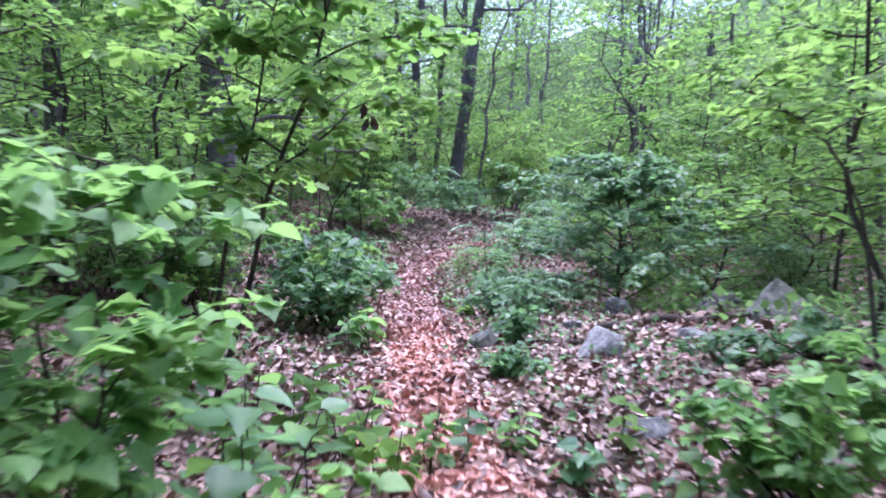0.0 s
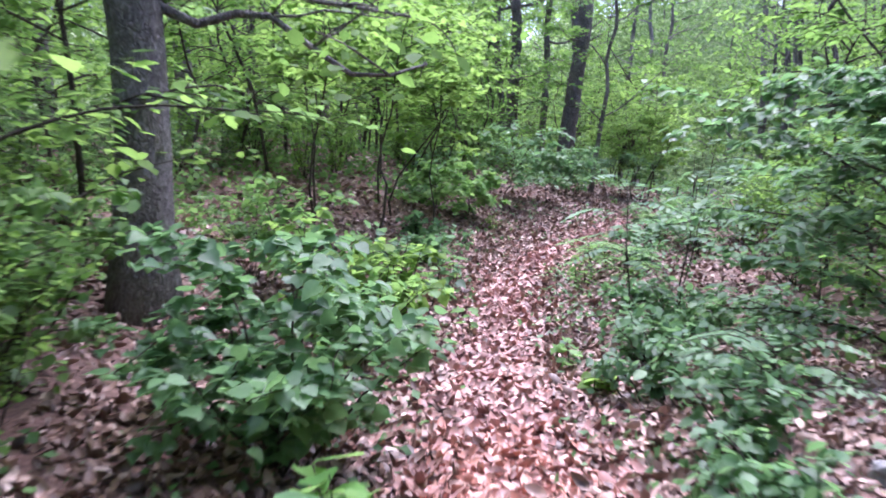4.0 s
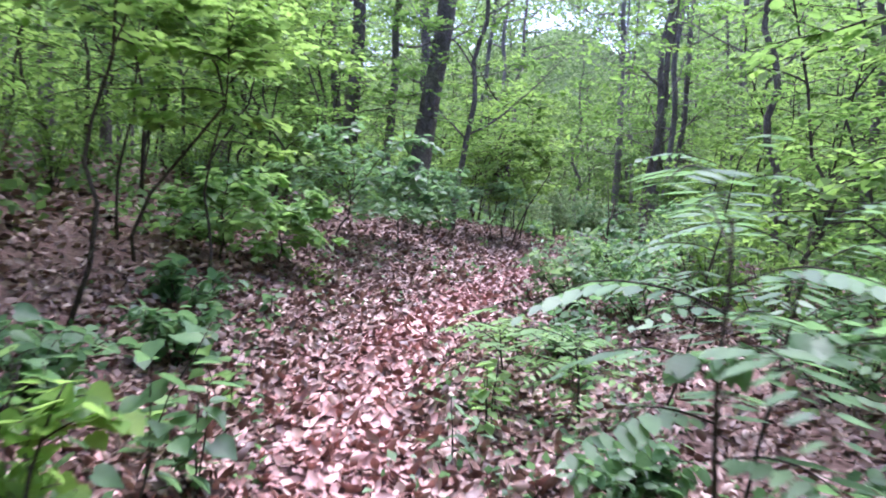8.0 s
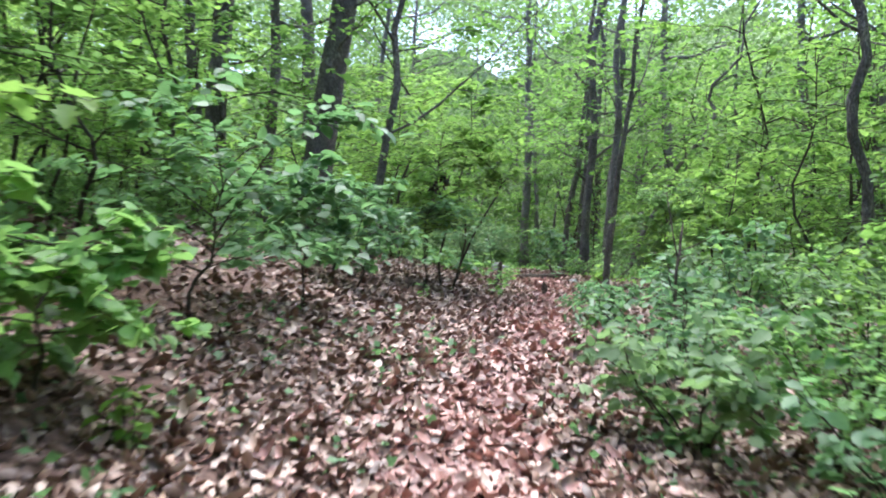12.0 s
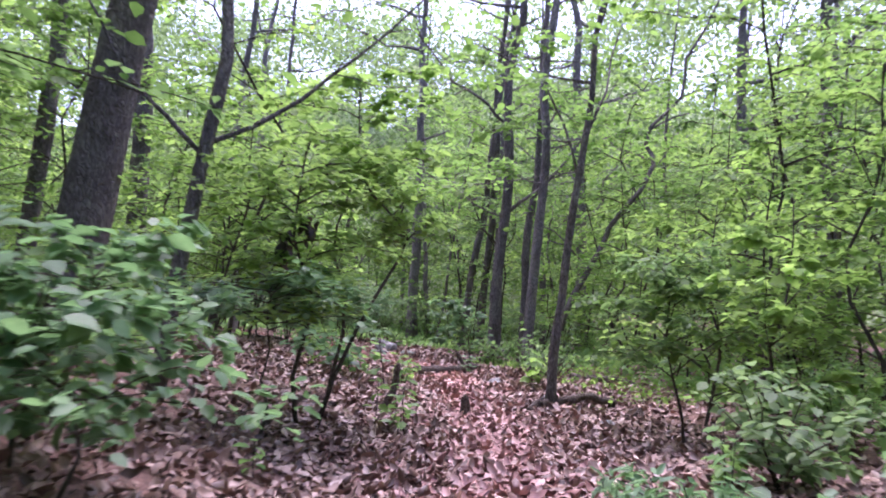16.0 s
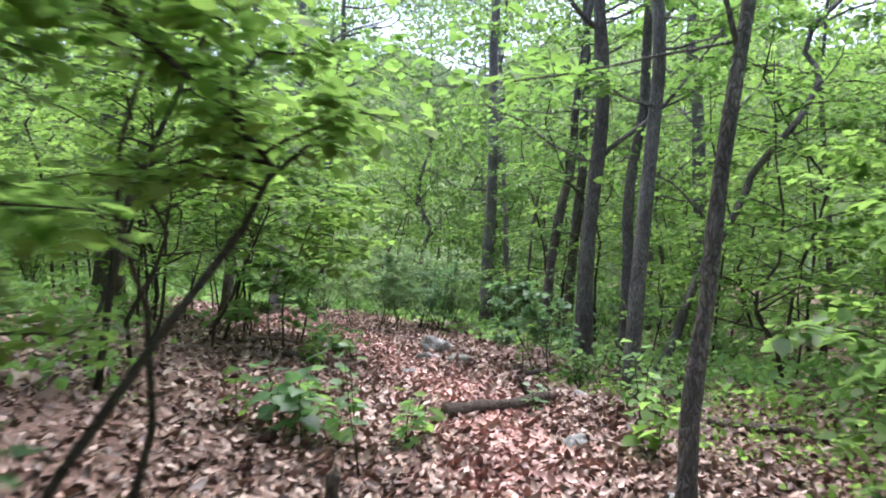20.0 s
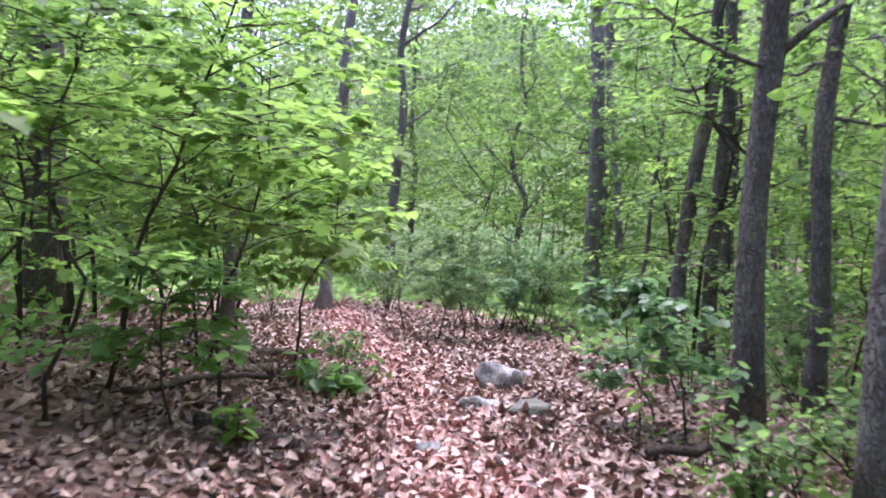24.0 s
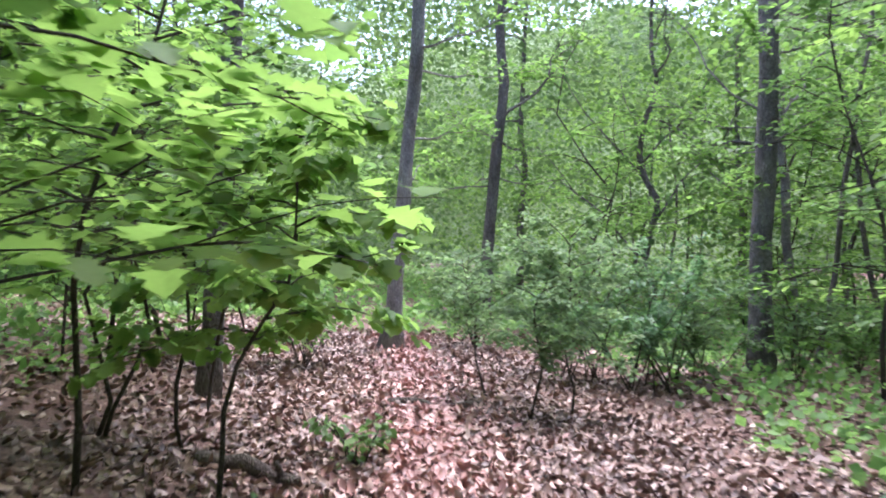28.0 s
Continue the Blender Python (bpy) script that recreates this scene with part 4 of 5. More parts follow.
for k, (x, y, h, r) in enumerate([(5.0, 39.1, 0.4, 0.5), (7.9, 35.6, 0.7, 0.55), (8.6, 36.0, 0.8, 0.6), (8.5, 38.6, 0.9, 0.7), (7.3, 32.9, 0.5, 0.6), (7.9, 33.6, 0.9, 0.6), (7.4, 35.1, 0.5, 0.4), (4.9, 41.6, 0.4, 0.4)]):
    shrub("low_shrub", at(x, y), rng_of(153 + k), "low sparse green shrub among the fallen leaves", h, r, 6, 14, 0.09, "oval", LEAF_UNDER)

# leafy young trees that reach over the last stretch
for k, (x, y, h, lx, ly) in enumerate([(3.45, 39.9, 4.0, 0.16, -0.02), (3.1, 37.1, 4.2, 0.3, 0.0), (2.3, 35.6, 4.2, 0.13, 0.05), (2.0, 33.4, 4.0, 0.1, 0.0), (1.9, 38.6, 4.6, 0.12, 0.0)]):
    sapling("maple_sapling", at(x, y), rng_of(230 + k), "leaning young maple with broad layers of bright leaves", h, 2.2, 19, 28, 0.11, "lobed", LEAF_CANOPY if k < 1 else LEAF_BRIGHT, (lx, ly), 0.34, 0.02, up=-0.3, droop=0.12, flat=0.18)
for k, (x, y, h) in enumerate([(-2.6, 21.2, 3.7), (-2.7, 19.0, 3.6), (-2.6, 17.0, 3.6), (-2.4, 24.6, 3.8)]):
    sapling("maple_sapling", at(x, y), rng_of(240 + k), "bright green young maple leaning from the bank", h, 1.7, 16, 30, 0.12, "lobed", LEAF_BRIGHT, (0.18, -0.03), 0.55, 0.018, up=-0.25, droop=0.15, flat=0.2)

sapling("maple_sapling", at(4.35, 39.6), rng_of(295), "leaning young maple with drooping shaded leaves near the trail", 2.35, 1.2, 17, 34, 0.11, "lobed", LEAF_BRIGHT, (0.28, -0.06), 0.5, 0.016, up=-0.35, droop=0.4)
sapling("maple_sapling", at(3.75, 36.4), rng_of(296), "low young maple with pale green leaf layers at the trail edge", 1.35, 0.85, 13, 18, 0.12, "lobed", LEAF_FRESH, (0.05, 0.0), 0.4, 0.011, up=-0.25, droop=0.15, flat=0.2)
sapling("maple_sapling", at(-1.95, 18.6), rng_of(297), "young maple with bright layered leaves leaning over the trail", 2.7, 1.3, 15, 22, 0.12, "lobed", LEAF_BRIGHT, (0.1, 0.0), 0.56, 0.016, up=-0.15, droop=0.15, flat=0.2)
sapling("maple_sapling", at(3.95, 37.3), rng_of(298), "young maple with large lobed leaves reaching over the trail", 2.75, 1.75, 15, 19, 0.165, "lobed", LEAF_BRIGHT, (0.16, -0.05), 0.5, 0.017, up=-0.1, droop=0.15, flat=0.2)
sapling("maple_sapling", at(2.75, 29.3), rng_of(299), "young maple with layered leaves above the bent sapling", 3.4, 1.4, 14, 24, 0.12, "lobed", LEAF_BRIGHT, (0.06, -0.05), 0.64, 0.017, up=-0.1, droop=0.12, flat=0.2)
sapling("arching_sapling", at(2.7, 4.75), rng_of(250), "thin dark sapling arching toward the trail", 2.2, 0.8, 12, 16, 0.1, "oval", LEAF_BRIGHT, (0, 0), 0.5, 0.016, path=[(0, 0, -0.12), (0.06, 0.3, 0.6), (0.06, 0.42, 1.1), (0.02, 0.5, 1.5), (-0.2, 0.56, 1.85), (-0.48, 0.62, 2.07), (-0.8, 0.72, 2.22)])
sapling("broadleaf_sapling", at(-0.15, 23.4), rng_of(251), "young plant with pale bluish leaves at the edge of the litter", 1.25, 0.6, 12, 14, 0.13, "oval", LEAF_BLUE, (0.15, 0.0), 0.3, 0.01)
sapling("broadleaf_sapling", at(0.55, 25.2), rng_of(252), "young plant with grey-green leaves below the dark tree", 1.15, 0.75, 12, 16, 0.12, "oval", LEAF_BLUE, (0.1, 0.0), 0.3, 0.01)
for k, (x, y, h) in enumerate([(3.0, 41.2, 3.0), (2.5, 40.0, 3.2), (2.2, 37.2, 3.1)]):
    sapling("pole_sapling", at(x, y), rng_of(255 + k), "thin leaning dark pole sapling with a few leaf layers", h, 1.3, 10, 20, 0.12, "lobed", LEAF_BRIGHT, (0.25 - 0.06 * k, 0.0), 0.5, 0.016, up=-0.2)

for k, (x, y, h) in enumerate([(9.6, 32.2, 3.0), (8.9, 31.0, 2.4), (10.6, 33.8, 3.4), (9.4, 29.6, 2.8), (10.4, 30.8, 3.2), (1.7, 43.2, 3.2), (2.4, 45.0, 3.0), (1.3, 40.4, 3.0), (11.3, 36.0, 3.0), (10.9, 39.4, 2.6)]):
    sapling("clearing_sapling", at(x, y), rng_of(265 + k), "bright young tree with flat layers of light green leaves", h, 1.6, 12, 26, 0.12, "lobed", LEAF_BRIGHT, (0.04, 0.0), 0.2, 0.016, up=-0.25)

# seedlings with single broad leaves at the trail's edge
for k, (x, y, h, n, s, kind) in enumerate([(-0.95, 2.35, 0.7, 10, 0.17, "broad"), (-1.15, 2.75, 0.75, 10, 0.17, "lobed"), (-0.7, 2.2, 0.5, 9, 0.17, "broad"), (-0.85, 3.0, 0.6, 9, 0.15, "broad"), (-0.55, 4.6, 0.50, 8, 0.15, "broad"), (-0.75, 2.9, 0.88, 9, 0.16, "broad"), (-0.42, 4.9, 0.45, 8, 0.14, "broad"), (-0.95, 4.9, 0.5, 9, 0.15, "broad"), (-0.1, 4.45, 0.4, 8, 0.12, "lobed"), (0.15, 4.6, 0.35, 8, 0.12, "broad"), (0.5, 4.9, 0.3, 8, 0.12, "lobed"), (-0.3, 4.2, 0.45, 9, 0.13, "broad"), (-0.65, 3.55, 0.61, 9, 0.13, "broad"), (-1.3, 3.1, 0.88, 10, 0.13, "broad"), (-0.95, 3.4, 0.79, 10, 0.13, "broad"), (-0.75, 5.3, 0.4, 8, 0.12, "lobed"), (-1.5, 4.9, 0.5, 10, 0.13, "broad"), (0.75, 4.2, 0.30, 8, 0.11, "broad"), (1.25, 3.7, 0.48, 9, 0.13, "broad"), (1.0, 4.6, 0.36, 7, 0.12, "broad"),
        (-0.75, 8.5, 0.5, 8, 0.2, "broad"), (-0.95, 8.1, 0.45, 8, 0.2, "broad"), (0.15, 12.0, 0.25, 7, 0.12, "lobed"), (0.3, 11.4, 0.2, 7, 0.11, "broad"), (-0.82, 13.4, 0.3, 8, 0.12, "lobed"),
        (0.05, 15.4, 0.42, 9, 0.11, "narrow"), (0.3, 15.9, 0.5, 10, 0.11, "oval"), (0.45, 16.4, 0.42, 9, 0.11, "oval"), (-1.3, 16.2, 0.5, 8, 0.12, "broad"), (-1.2, 14.9, 0.55, 8, 0.14, "broad"), (-1.5, 15.3, 0.35, 9, 0.12, "broad"),
        (0.85, 18.3, 0.35, 9, 0.12, "broad"), (1.2, 17.4, 0.3, 8, 0.12, "broad"), (-1.35, 18.6, 0.3, 9, 0.12, "broad"), (2.5, 23.2, 0.55, 10, 0.12, "oval"), (-1.1, 20.3, 0.3, 8, 0.1, "oval"), (1.6, 26.4, 0.25, 9, 0.1, "oval"),
        (4.1, 31.4, 0.9, 9, 0.11, "oval"), (3.25, 28.35, 0.6, 9, 0.12, "oval"), (2.95, 28.2, 0.55, 9, 0.11, "oval"), (4.0, 32.05, 0.55, 9, 0.17, "broad"), (3.55, 32.15, 0.6, 9, 0.18, "broad"), (3.8, 32.5, 0.5, 9, 0.16, "broad"), (4.75, 32.6, 0.4, 9, 0.13, "lobed"), (4.55, 32.2, 0.45, 8, 0.13, "lobed"), (3.7, 31.9, 0.5, 9, 0.15, "broad"), (6.75, 32.3, 0.75, 10, 0.13, "oval"), (6.45, 31.6, 0.5, 9, 0.14, "broad"), (7.0, 32.9, 0.8, 10, 0.13, "oval"), (4.2, 25.2, 0.5, 9, 0.13, "oval"), (4.6, 25.6, 0.45, 9, 0.12, "lobed"), (7.25, 36.6, 0.75, 10, 0.13, "oval"), (7.6, 36.3, 0.95, 10, 0.12, "oval"), (-1.4, 14.4, 0.9, 8, 0.13, "broad"), (-1.65, 14.1, 0.8, 9, 0.13, "broad"), (3.3, 32.4, 0.5, 9, 0.14, "broad"), (4.98, 38.55, 0.34, 9, 0.17, "broad"), (4.7, 38.35, 0.32, 9, 0.16, "broad"), (4.5, 38.7, 0.4, 9, 0.16, "broad"), (4.2, 36.2, 0.3, 9, 0.13, "broad"), (7.45, 37.2, 0.5, 9, 0.13, "broad"), (6.1, 33.4, 0.35, 9, 0.1, "oval")]):
    seedling("broad_leaved_seedling", at(x, y, 0.7 * k), rng_of(170 + k), "small seedling with broad green leaves in the litter", h, n, s, kind, (LEAF_FRESH, LEAF_BLUE, LEAF_FRESH, LEAF_BRIGHT)[k % 4], group="seedlings along the trail", stems=1 + k % 3)

# ---- stones and fallen wood ----
def stone_at(x, y, sz, label, n, mat=ROCK, turn=0.0, sharp=False):
    return boulder("rock", at(x, y, turn, 1.0, -sz[2] * (0.2 if sharp else 0.45)), rng_of(n), label, sz, mat, sharp=sharp)


stone_at(1.6, 7.62, (0.3, 0.26, 0.36), "angular pale grey stone lying on dry leaves", 300, ROCK, 0.3, True)
boulder("boulder", at(4.15, 9.4, 2.2, 1.0, 0.02), rng_of(301), "large dark mossy boulder beside the fallen branch", (0.8, 0.84, 0.62), ROCK_MOSS, "boulder", True)
stone_at(2.42, 11.05, (0.2, 0.15, 0.2), "small grey stone in the litter", 302)
stone_at(3.65, 10.55, (0.24, 0.17, 0.17), "small flat grey stone", 303)
stone_at(1.56, 9.43, (0.13, 0.1, 0.1), "small whitish stone by the fallen branch", 304)
stone_at(0.46, 8.6, (0.2, 0.18, 0.2), "dark weathered stone at the trail edge", 305, ROCK_MOSS)
stone_at(2.5, 8.05, (0.17, 0.13, 0.12), "small grey stone by the fallen branches", 306)
stone_at(3.95, 11.3, (0.3, 0.2, 0.24), "grey stone partly under leaves", 307, ROCK_MOSS)
stone_at(1.36, 5.1, (0.2, 0.15, 0.11), "flat grey stone half buried in leaves", 308)
stone_at(6.58, 39.1, (0.27, 0.23, 0.26), "pale grey mottled rock at the trail edge", 310, ROCK, 0.4)
stone_at(6.22, 38.0, (0.2, 0.14, 0.11), "small grey stone in front of the larger rock", 311)
stone_at(6.6, 37.75, (0.23, 0.16, 0.11), "low mossy grey stone", 312, ROCK_MOSS)
stone_at(7.05, 39.8, (0.14, 0.1, 0.08), "small pale stone in the litter", 313)
stone_at(5.99, 32.1, (0.15, 0.11, 0.11), "whitish stone beside the trail", 314)
stone_at(6.05, 30.6, (0.12, 0.1, 0.08), "small stone near the forked tree", 315)
stone_at(5.9, 29.0, (0.14, 0.1, 0.08), "half buried grey stone", 316)
stone_at(7.1, 34.4, (0.12, 0.1, 0.08), "small grey stone by the scaly tree", 317)
stone_at(5.6, 36.6, (0.12, 0.09, 0.07), "small flat stone on the trail", 318)


def lying(name, n, label, a, b, r, wob=0.04, stubs=0, sag=0.0, up=(0.6, 0.6)):
    rise = max(float(lie(a[0] + (b[0] - a[0]) * s, a[1] + (b[1] - a[1]) * s)) - float(lie(*a)) * (1 - s) - float(lie(*b)) * s for s in (0, 0.25, 0.5, 0.75, 1))
    return log(name, rng_of(n), label, (a[0], a[1], float(lie(*a)) + r * up[0] + rise), (b[0], b[1], float(lie(*b)) + r * up[1] + rise), r, wob=wob, stubs=stubs, sag=sag)


lying("fallen_branch", 330, "short dark dead branch on the leaves", (1.06, 8.7), (1.72, 8.15), 0.04, 0.02, up=(0.9, 0.9))
lying("fallen_branch", 331, "long brown dead branch lying by the stones", (1.76, 8.95), (3.62, 9.3), 0.06, 0.02, 2, up=(0.8, 0.8))
lying("fallen_log", 332, "barkless weathered log lying across the trail side", (5.2, 33.3), (6.5, 33.8), 0.085, 0.04, 1, up=(1.1, 1.1))
lying("fallen_log", 333, "dark dead log in the grass", (7.55, 32.55), (8.3, 31.85), 0.06, up=(1.3, 1.3))
lying("tree_root", 334, "curved dark root beside the forked tree", (5.99, 30.28), (6.75, 30.05), 0.06, 0.08, 0, 0.1, up=(1.0, 0.6))
lying("tree_root", 335, "gnarled root reaching into the trail", (5.88, 30.3), (5.4, 29.95), 0.05, 0.06, up=(1.4, 0.9))
lying("fallen_branch", 336, "thin dead branch under the scaly tree", (7.2, 36.35), (8.2, 36.7), 0.045, up=(1.6, 1.6))
lying("fallen_branch", 337, "crooked dead branch on the leaf litter", (3.3, 36.9), (4.5, 39.4), 0.035, up=(1.8, 1.8))
log("fallen_limb", rng_of(348), "dark dead limb leaning up from the litter beside the trunk", (8.35, 36.4, float(lie(8.35, 36.4)) + 0.02), (9.1, 36.45, float(lie(9.1, 36.45)) + 0.46), 0.05, "fallen limb", wob=0.05, sag=-0.1)
lying("fallen_log", 338, "old log lying on the hillside", (-4.2, 15.6), (-2.9, 16.2), 0.1, 0.02)
lying("fallen_log", 339, "dead log across the far litter", (4.9, 44.2), (6.0, 44.0), 0.06)
lying("fallen_log", 340, "mossy log half buried in litter", (3.75, 41.2), (4.6, 40.9), 0.075, 0.05, 2, up=(0.7, 0.7))
lying("fallen_log", 341, "rotting dark log beneath the saplings", (3.9, 36.6), (4.7, 36.3), 0.07, 0.03)
boulder("tree_stump", at(4.53, 29.8, 0.5, 1.0, -0.06), rng_of(349), "short brown wedge-shaped stump of rotten wood at the trail edge", (0.11, 0.05, 0.22), BARK_LOG, "stump")
boulder("tree_stump", at(6.7, 29.6, 1.5, 1.0, -0.04), rng_of(350), "dark rotten wood lump among the leaves", (0.2, 0.12, 0.11), BARK_LOG, "stump")


def dead_cluster(name, host, x, y, z, n, rng, drop):
    """Withered dark leaves hanging in a bunch from a twig of the host."""
    c = Vector((x, y, z)) - host.matrix_basis.translation
    P = np.array(c) + rng.normal(0, 0.022, (n, 3)) * np.array([1, 1, 2.4])
    A = rng.normal(0, 0.3, (n, 3)) + np.array([0, 0, -1.0])
    v, f = blades(P, A, rng.normal(0, 1, (n, 3)), drop * rng.uniform(0.6, 1.2, n), "dry", 0.8, rng)
    tagged(part(name, mesh_np(name, v, f, WITHERED), host, "withered dark brown hanging leaves"), kind="stuff")


dead_cluster("withered_leaves", shade, 1.95, 27.49, 1.54, 10, rng_of(351), 0.12)
dead_cluster("withered_leaves", shade, 2.14, 27.61, 1.7, 10, rng_of(352), 0.13)
dead_cluster("withered_leaves", leaning, -0.47, 5.3, 1.92, 6, rng_of(353), 0.1)
log("dead_snag", rng_of(346), "leaning dead snag in the leaf litter", (3.55, 29.8, float(lie(3.55, 29.8)) - 0.06), (3.7, 29.8, float(lie(3.55, 29.8)) + 0.52), 0.045, "snag", wob=0.03)

log("dead_snag", rng_of(347), "broken dead stem with bare grey twigs", (2.75, 22.3, float(lie(2.75, 22.3)) - 0.06), (2.95, 22.4, float(lie(2.75, 22.3)) + 1.25), 0.016, "snag", wob=0.07, stubs=9)


# ---- woods further off ----
def beside(x, y, ax, ay, bx, by, room):
    """Whether (x, y) lies near the open line of sight from a to b."""
    t = min(max(((x - ax) * (bx - ax) + (y - ay) * (by - ay)) / ((bx - ax) ** 2 + (by - ay) ** 2), 0), 1)
    return math.hypot(x - ax - t * (bx - ax), y - ay - t * (by - ay)) < room


def clear(x, y, room):
    """Clear of the trail, of the open leafy ground beside it, and of the gap up to the tall tree."""
    d = x - float(trail_x(y))
    open_ground = (-3.4 < d < 0 and 3.9 < y < 8.4) or (0 < d < 3.4 and 4.9 < y < 11.8) or (0 < d < 5.6 and 8 < y < 14.5) or (0 < d < 3.6 and y < 19.5) or (0 < d < 3.4 and 23.8 < y < 31) or (-4.4 < d < 0 and 14.5 < y < 26)
    return abs(d) > room and not open_ground and not beside(x, y, -0.3, 8, 0.58, 30.5, 0.9) and not beside(x, y, -0.3, 7.2, -3.25, 11.6, 0.7) and not beside(x, y, 5.4, 32, 10.6, 53, 1.3)


FR = np.random.default_rng(77)
kinds = []
for k in range(5):
    kinds.append(sapling("understory_sapling", pose(0, 0, 0), rng_of(400 + k), "young understory tree with layered green leaves", 4.0 + 0.75 * k, 1.9, 17, 30, 0.115, "plain", (LEAF_CANOPY, LEAF_BRIGHT, LEAF_CANOPY, LEAF_UNDER, LEAF_BRIGHT)[k], (0.06, 0.02), 0.16, 0.026, droop=0.15, flat=0.2, up=-0.1, split=False, group="understory saplings"))
bushes = []
for k in range(4):
    bushes.append(shrub("understory_shrub", pose(0, 0, 0), rng_of(420 + k), "green leafy shrub of the undergrowth", 1.2 + 0.25 * k, 1.1, 10, 46, 0.1, "plain", (LEAF_UNDER, LEAF_FRESH, LEAF_PALE, LEAF_BRIGHT)[k], group="undergrowth shrubs", split=False))
timber = []
for k in range(4):
    timber.append(tree("woodland_tree", pose(0, 0, 0), rng_of(440 + k), "woodland tree with dark trunk and light green crown", 15 + k, 0.12 + 0.03 * k, (0.04 - 0.03 * k, 0.02), [(0.25, 90 * k, 2.6, 0.8)], 9, 0.28, 3.8, 560, 0.18, (LEAF_CANOPY, LEAF_FAR)[k % 2], (BARK_DARK, BARK_GREY)[k % 2], group="woodland trees"))


def strew(models, n, x0, x1, y0, y1, room, low, high, apart):
    placed = []
    tries = 0
    while len(placed) < n and tries < n * 30:
        tries += 1
        y = FR.uniform(y0, y1)
        x = float(trail_x(y)) + FR.uniform(x0, x1)
        if not clear(x, y, room) or any((x - a) ** 2 + (y - b) ** 2 < apart ** 2 for a, b in placed):
            continue
        placed.append((x, y))
        s = FR.uniform(low, high)
        copy_thing(models[len(placed) % len(models)], at(x, y, FR.uniform(0, 6.28), s))


strew(kinds, 56, -7.5, -2.6, -3, 27, 2.6, 0.7, 1.1, 1.2)
strew(kinds, 52, 2.8, 9, -3, 31, 2.8, 0.65, 1.1, 1.2)
strew(kinds, 28, 4.2, 11, 31, 56, 4.2, 0.8, 1.25, 1.3)
strew(kinds, 40, -10, -3.3, 27, 56, 3.3, 0.8, 1.25, 1.2)
strew(kinds, 30, -18, 18, 20, 70, 8.0, 1.3, 2.0, 2.2)
strew(bushes, 66, -6.5, -1.9, -3, 27, 1.9, 0.4, 0.8, 0.75)
strew(bushes, 66, 1.7, 8, -3, 29, 1.7, 0.4, 0.8, 0.8)
strew(bushes, 32, -11, 12, 27, 47, 4.0, 0.6, 1.1, 1.0)
strew(bushes, 28, -9, 10, 46, 62, 0.9, 0.6, 1.1, 1.0)
strew(timber, 55, -26, 26, -12, 74, 6.5, 0.8, 1.2, 3.2)
for ob, place in zip(kinds + bushes + timber, [(-6, 6), (7, 5), (-6.5, 14), (8, 17), (-7, 26), (6.5, 14.5), (-5.5, 20), (9.5, 22), (12, 32), (-9, 3), (10, 9), (-8, 34), (15, 44)]):
    ob.matrix_basis = at(*place)

# wooded rise that closes the view beyond the trees, higher to one side
na, nh = 120, 9
aa = np.linspace(0, 2 * np.pi, na, endpoint=False)
crest = 19 + 4.5 * np.exp(-((aa - 0.75) / 0.5) ** 2) + 2.5 * np.exp(-((aa - 2.6) / 0.5) ** 2) + 1.8 * np.sin(7 * aa) + 1.4 * np.sin(13 * aa + 1) + 1.3 * np.sin(29 * aa) + 0.9 * np.sin(47 * aa + 2)
hh = np.linspace(0, 1, nh)
rad = (66 + 14 * hh[:, None] + 2.5 * np.sin(9 * aa + 5 * hh[:, None]))
rise = np.stack([3 + rad * np.cos(aa), 26 + rad * 1.05 * np.sin(aa), -1.5 + hh[:, None] ** 0.8 * (crest + 1.5) + 0.5 * np.sin(17 * aa + 9 * hh[:, None])], -1).reshape(-1, 3)
j, k = np.arange(na), (np.arange(na) + 1) % na
q = np.concatenate([np.stack([r * na + j, (r + 1) * na + j, (r + 1) * na + k, r * na + k], -1) for r in range(nh - 1)])
tagged(new("backdrop", mesh_np("backdrop", rise, q, FAR_GREEN_HAZED, True)), "distant wooded slope in soft light green, haze painted into its colour", "hillside", kind="structure")

# far woods: loose clumps of leaves on all sides, with gaps to the sky
fr = np.random.default_rng(88)
clumps = 10800
ang = fr.uniform(0, 6.283, clumps)
dist = fr.uniform(27, 62, clumps) + 6 * np.clip(np.sin(ang), 0, 1)
cz = fr.uniform(0, 1, clumps) ** 0.65 * (5 + 0.3 * dist)
steep = np.degrees(np.arctan2(cz - 1.4, dist))
dense = np.sin(ang * 17 + 2 * np.sin(ang * 5)) * np.sin(steep * 0.5 + ang * 9) + 0.5 * np.sin(ang * 41 + steep * 0.9)
keep = dense > -1.0 + 0.55 * np.clip((steep - 10) / 7, 0, 1)
ang, dist, cz = ang[keep], dist[keep], cz[keep]
clumps = len(ang)
cx, cy = 3 + np.cos(ang) * dist * 0.8, 22 + np.sin(ang) * dist * 1.15
per = 84
c = np.stack([cx, cy, cz], -1).repeat(per, 0)
P = c + fr.normal(0, 1, (clumps * per, 3)) * np.array([1.15, 1.15, 0.5])
P[:, 2] = np.maximum(P[:, 2], lie(P[:, 0], P[:, 1]) + 0.1)
A = fr.normal(0, 1, P.shape)
A[:, 2] = A[:, 2] * 0.3 - 0.2
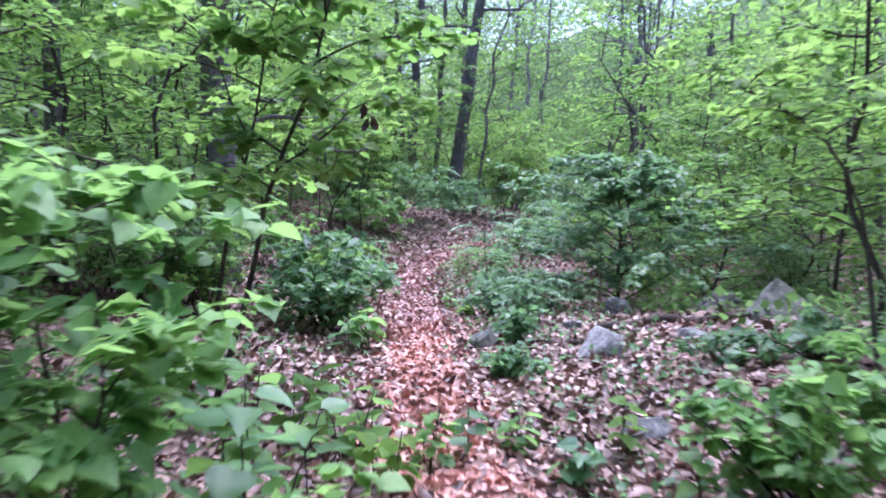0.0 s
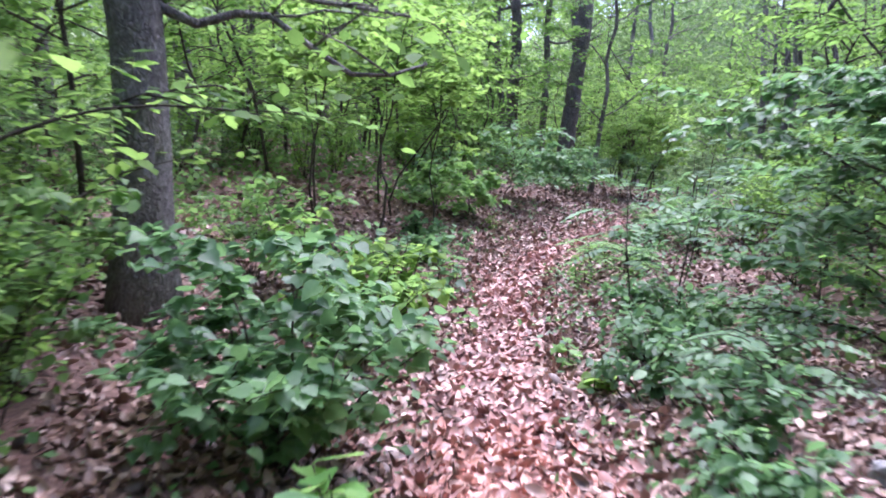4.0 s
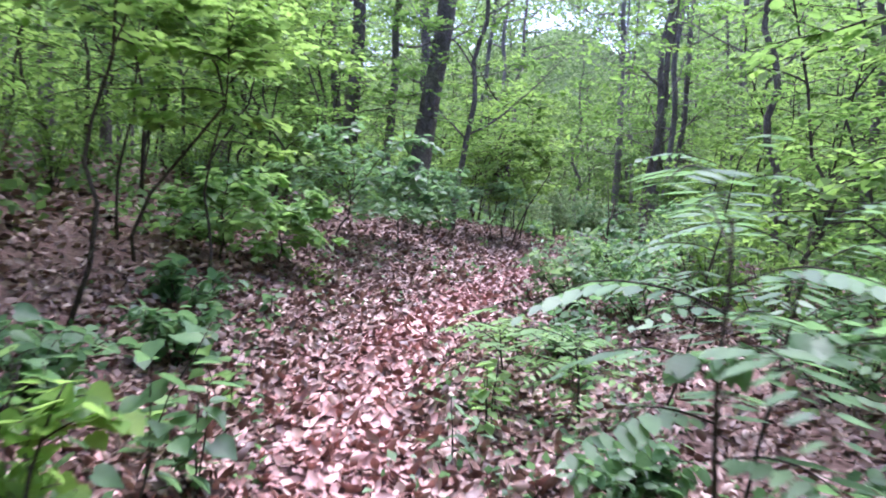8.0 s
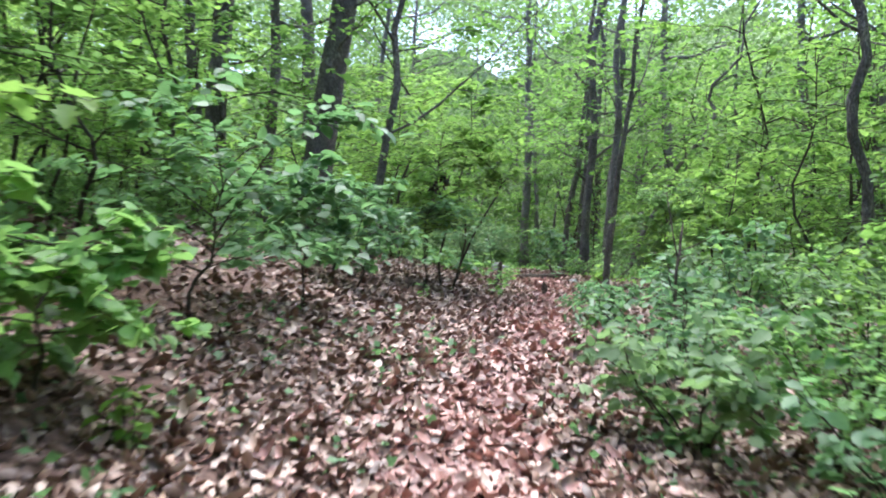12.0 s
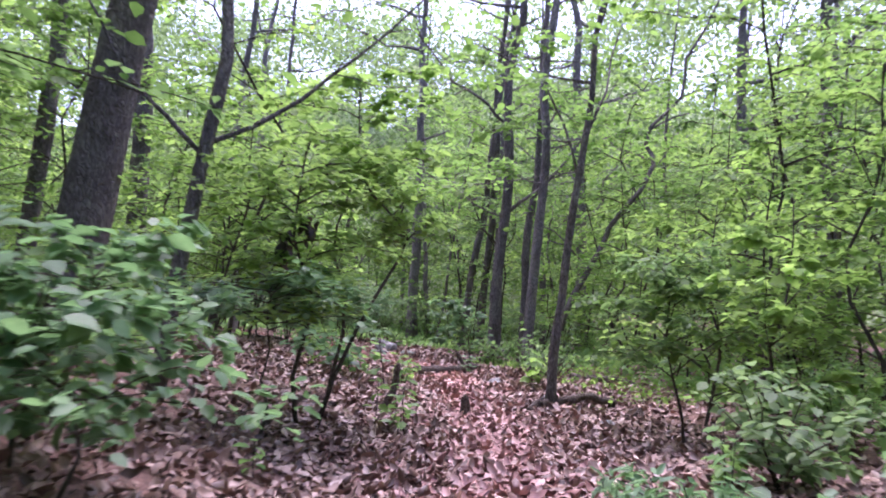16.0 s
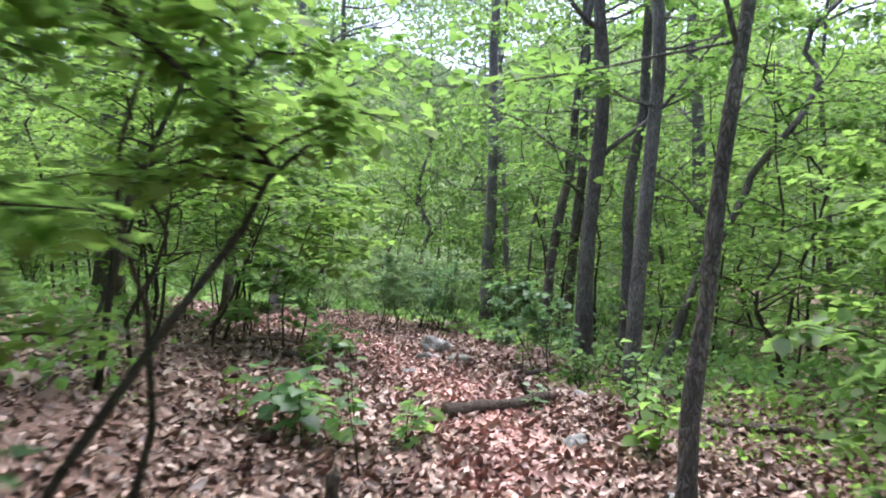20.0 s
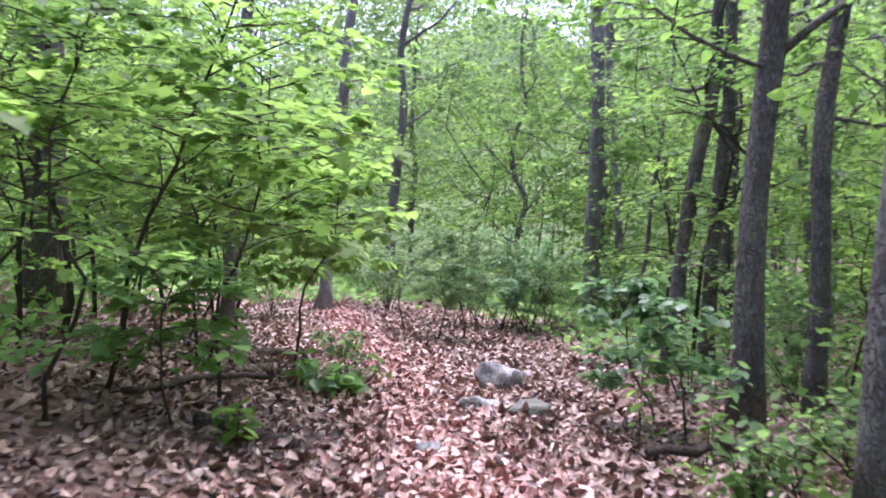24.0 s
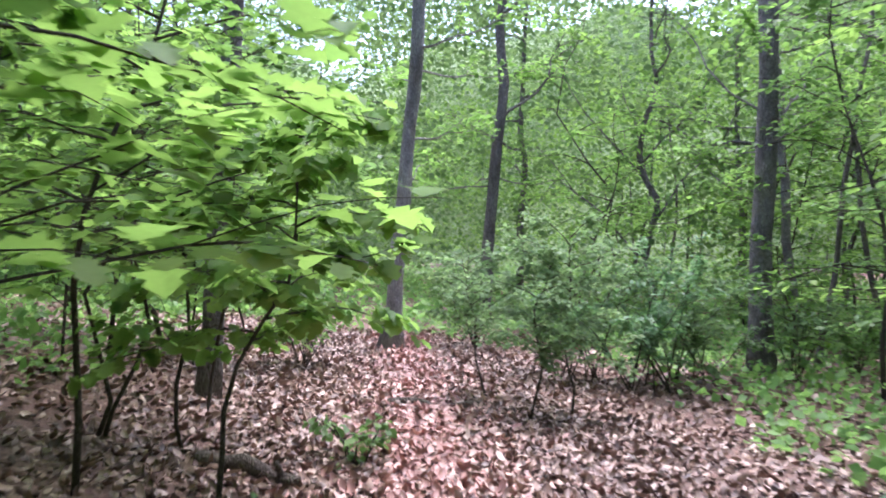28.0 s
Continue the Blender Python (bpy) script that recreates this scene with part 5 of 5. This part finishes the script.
N = (fr.normal(0, 0.8, (clumps, 3)) + np.array([0, 0, 0.45])).repeat(per, 0) + fr.normal(0, 0.45, P.shape)
far = new("far_woods", mesh_np("far_woods", *blades(P, A, N, 0.23 * fr.uniform(0.6, 1.3, len(P)), "far", 0.95, fr), LEAF_FAR))
tagged(far, "distant light green woodland foliage with gaps of sky", "woods", kind="stuff")


# middle woods: leaf sprays between the trunks, from the undergrowth up to the lower crowns
clumps, per = 5200, 48
my = fr.uniform(-8, 84, clumps)
md = fr.uniform(7, 24, clumps) * fr.choice([-1, 1], clumps)
md = np.where(my > 63, fr.uniform(-24, 24, clumps), md)
md = np.where((my > 30) & (my < 56) & (md > 0) & (md < 10), md + 7, md)
mx = trail_x(my) + md
mz = lie(mx, my) + 1.2 + fr.uniform(0, 1, clumps) ** 0.8 * 8
c = np.stack([mx, my, mz], -1).repeat(per, 0)
P = c + fr.normal(0, 1, (clumps * per, 3)) * np.array([0.7, 0.7, 0.16])
A = fr.normal(0, 1, P.shape)
A[:, 2] = A[:, 2] * 0.25 - 0.25
N = (np.array([0, 0, 0.8]) + fr.normal(0, 0.5, (clumps, 3))).repeat(per, 0) + fr.normal(0, 0.4, P.shape)
mid = new("undergrowth_foliage", mesh_np("undergrowth_foliage", *blades(P, A, N, 0.17 * fr.uniform(0.6, 1.3, len(P)), "far", 0.95, fr), LEAF_BRIGHT))
tagged(mid, "layered light green leaf sprays deep in the woods", "foliage", kind="stuff")

# thin far stems
stems = []
for k in range(170):
    y = FR.uniform(-6, 82)
    x = float(trail_x(y)) + FR.uniform(9, 26) * FR.choice([-1, 1])
    h = FR.uniform(6, 13)
    z = float(lie(x, y))
    stems.append(tube(curve((x, y, z - 0.2), (x + FR.normal(0, 0.7), y + FR.normal(0, 0.7), z + h), 0, 0.25, 10, FR), np.linspace(FR.uniform(0.03, 0.09), 0.015, 10), 6, 0.05, FR))
ob = new("far_stems", mesh_np("far_stems", *joined(stems), BARK_DARK, True))
tagged(ob, "many thin dark trunks deep in the woods", "trunks", kind="stuff")
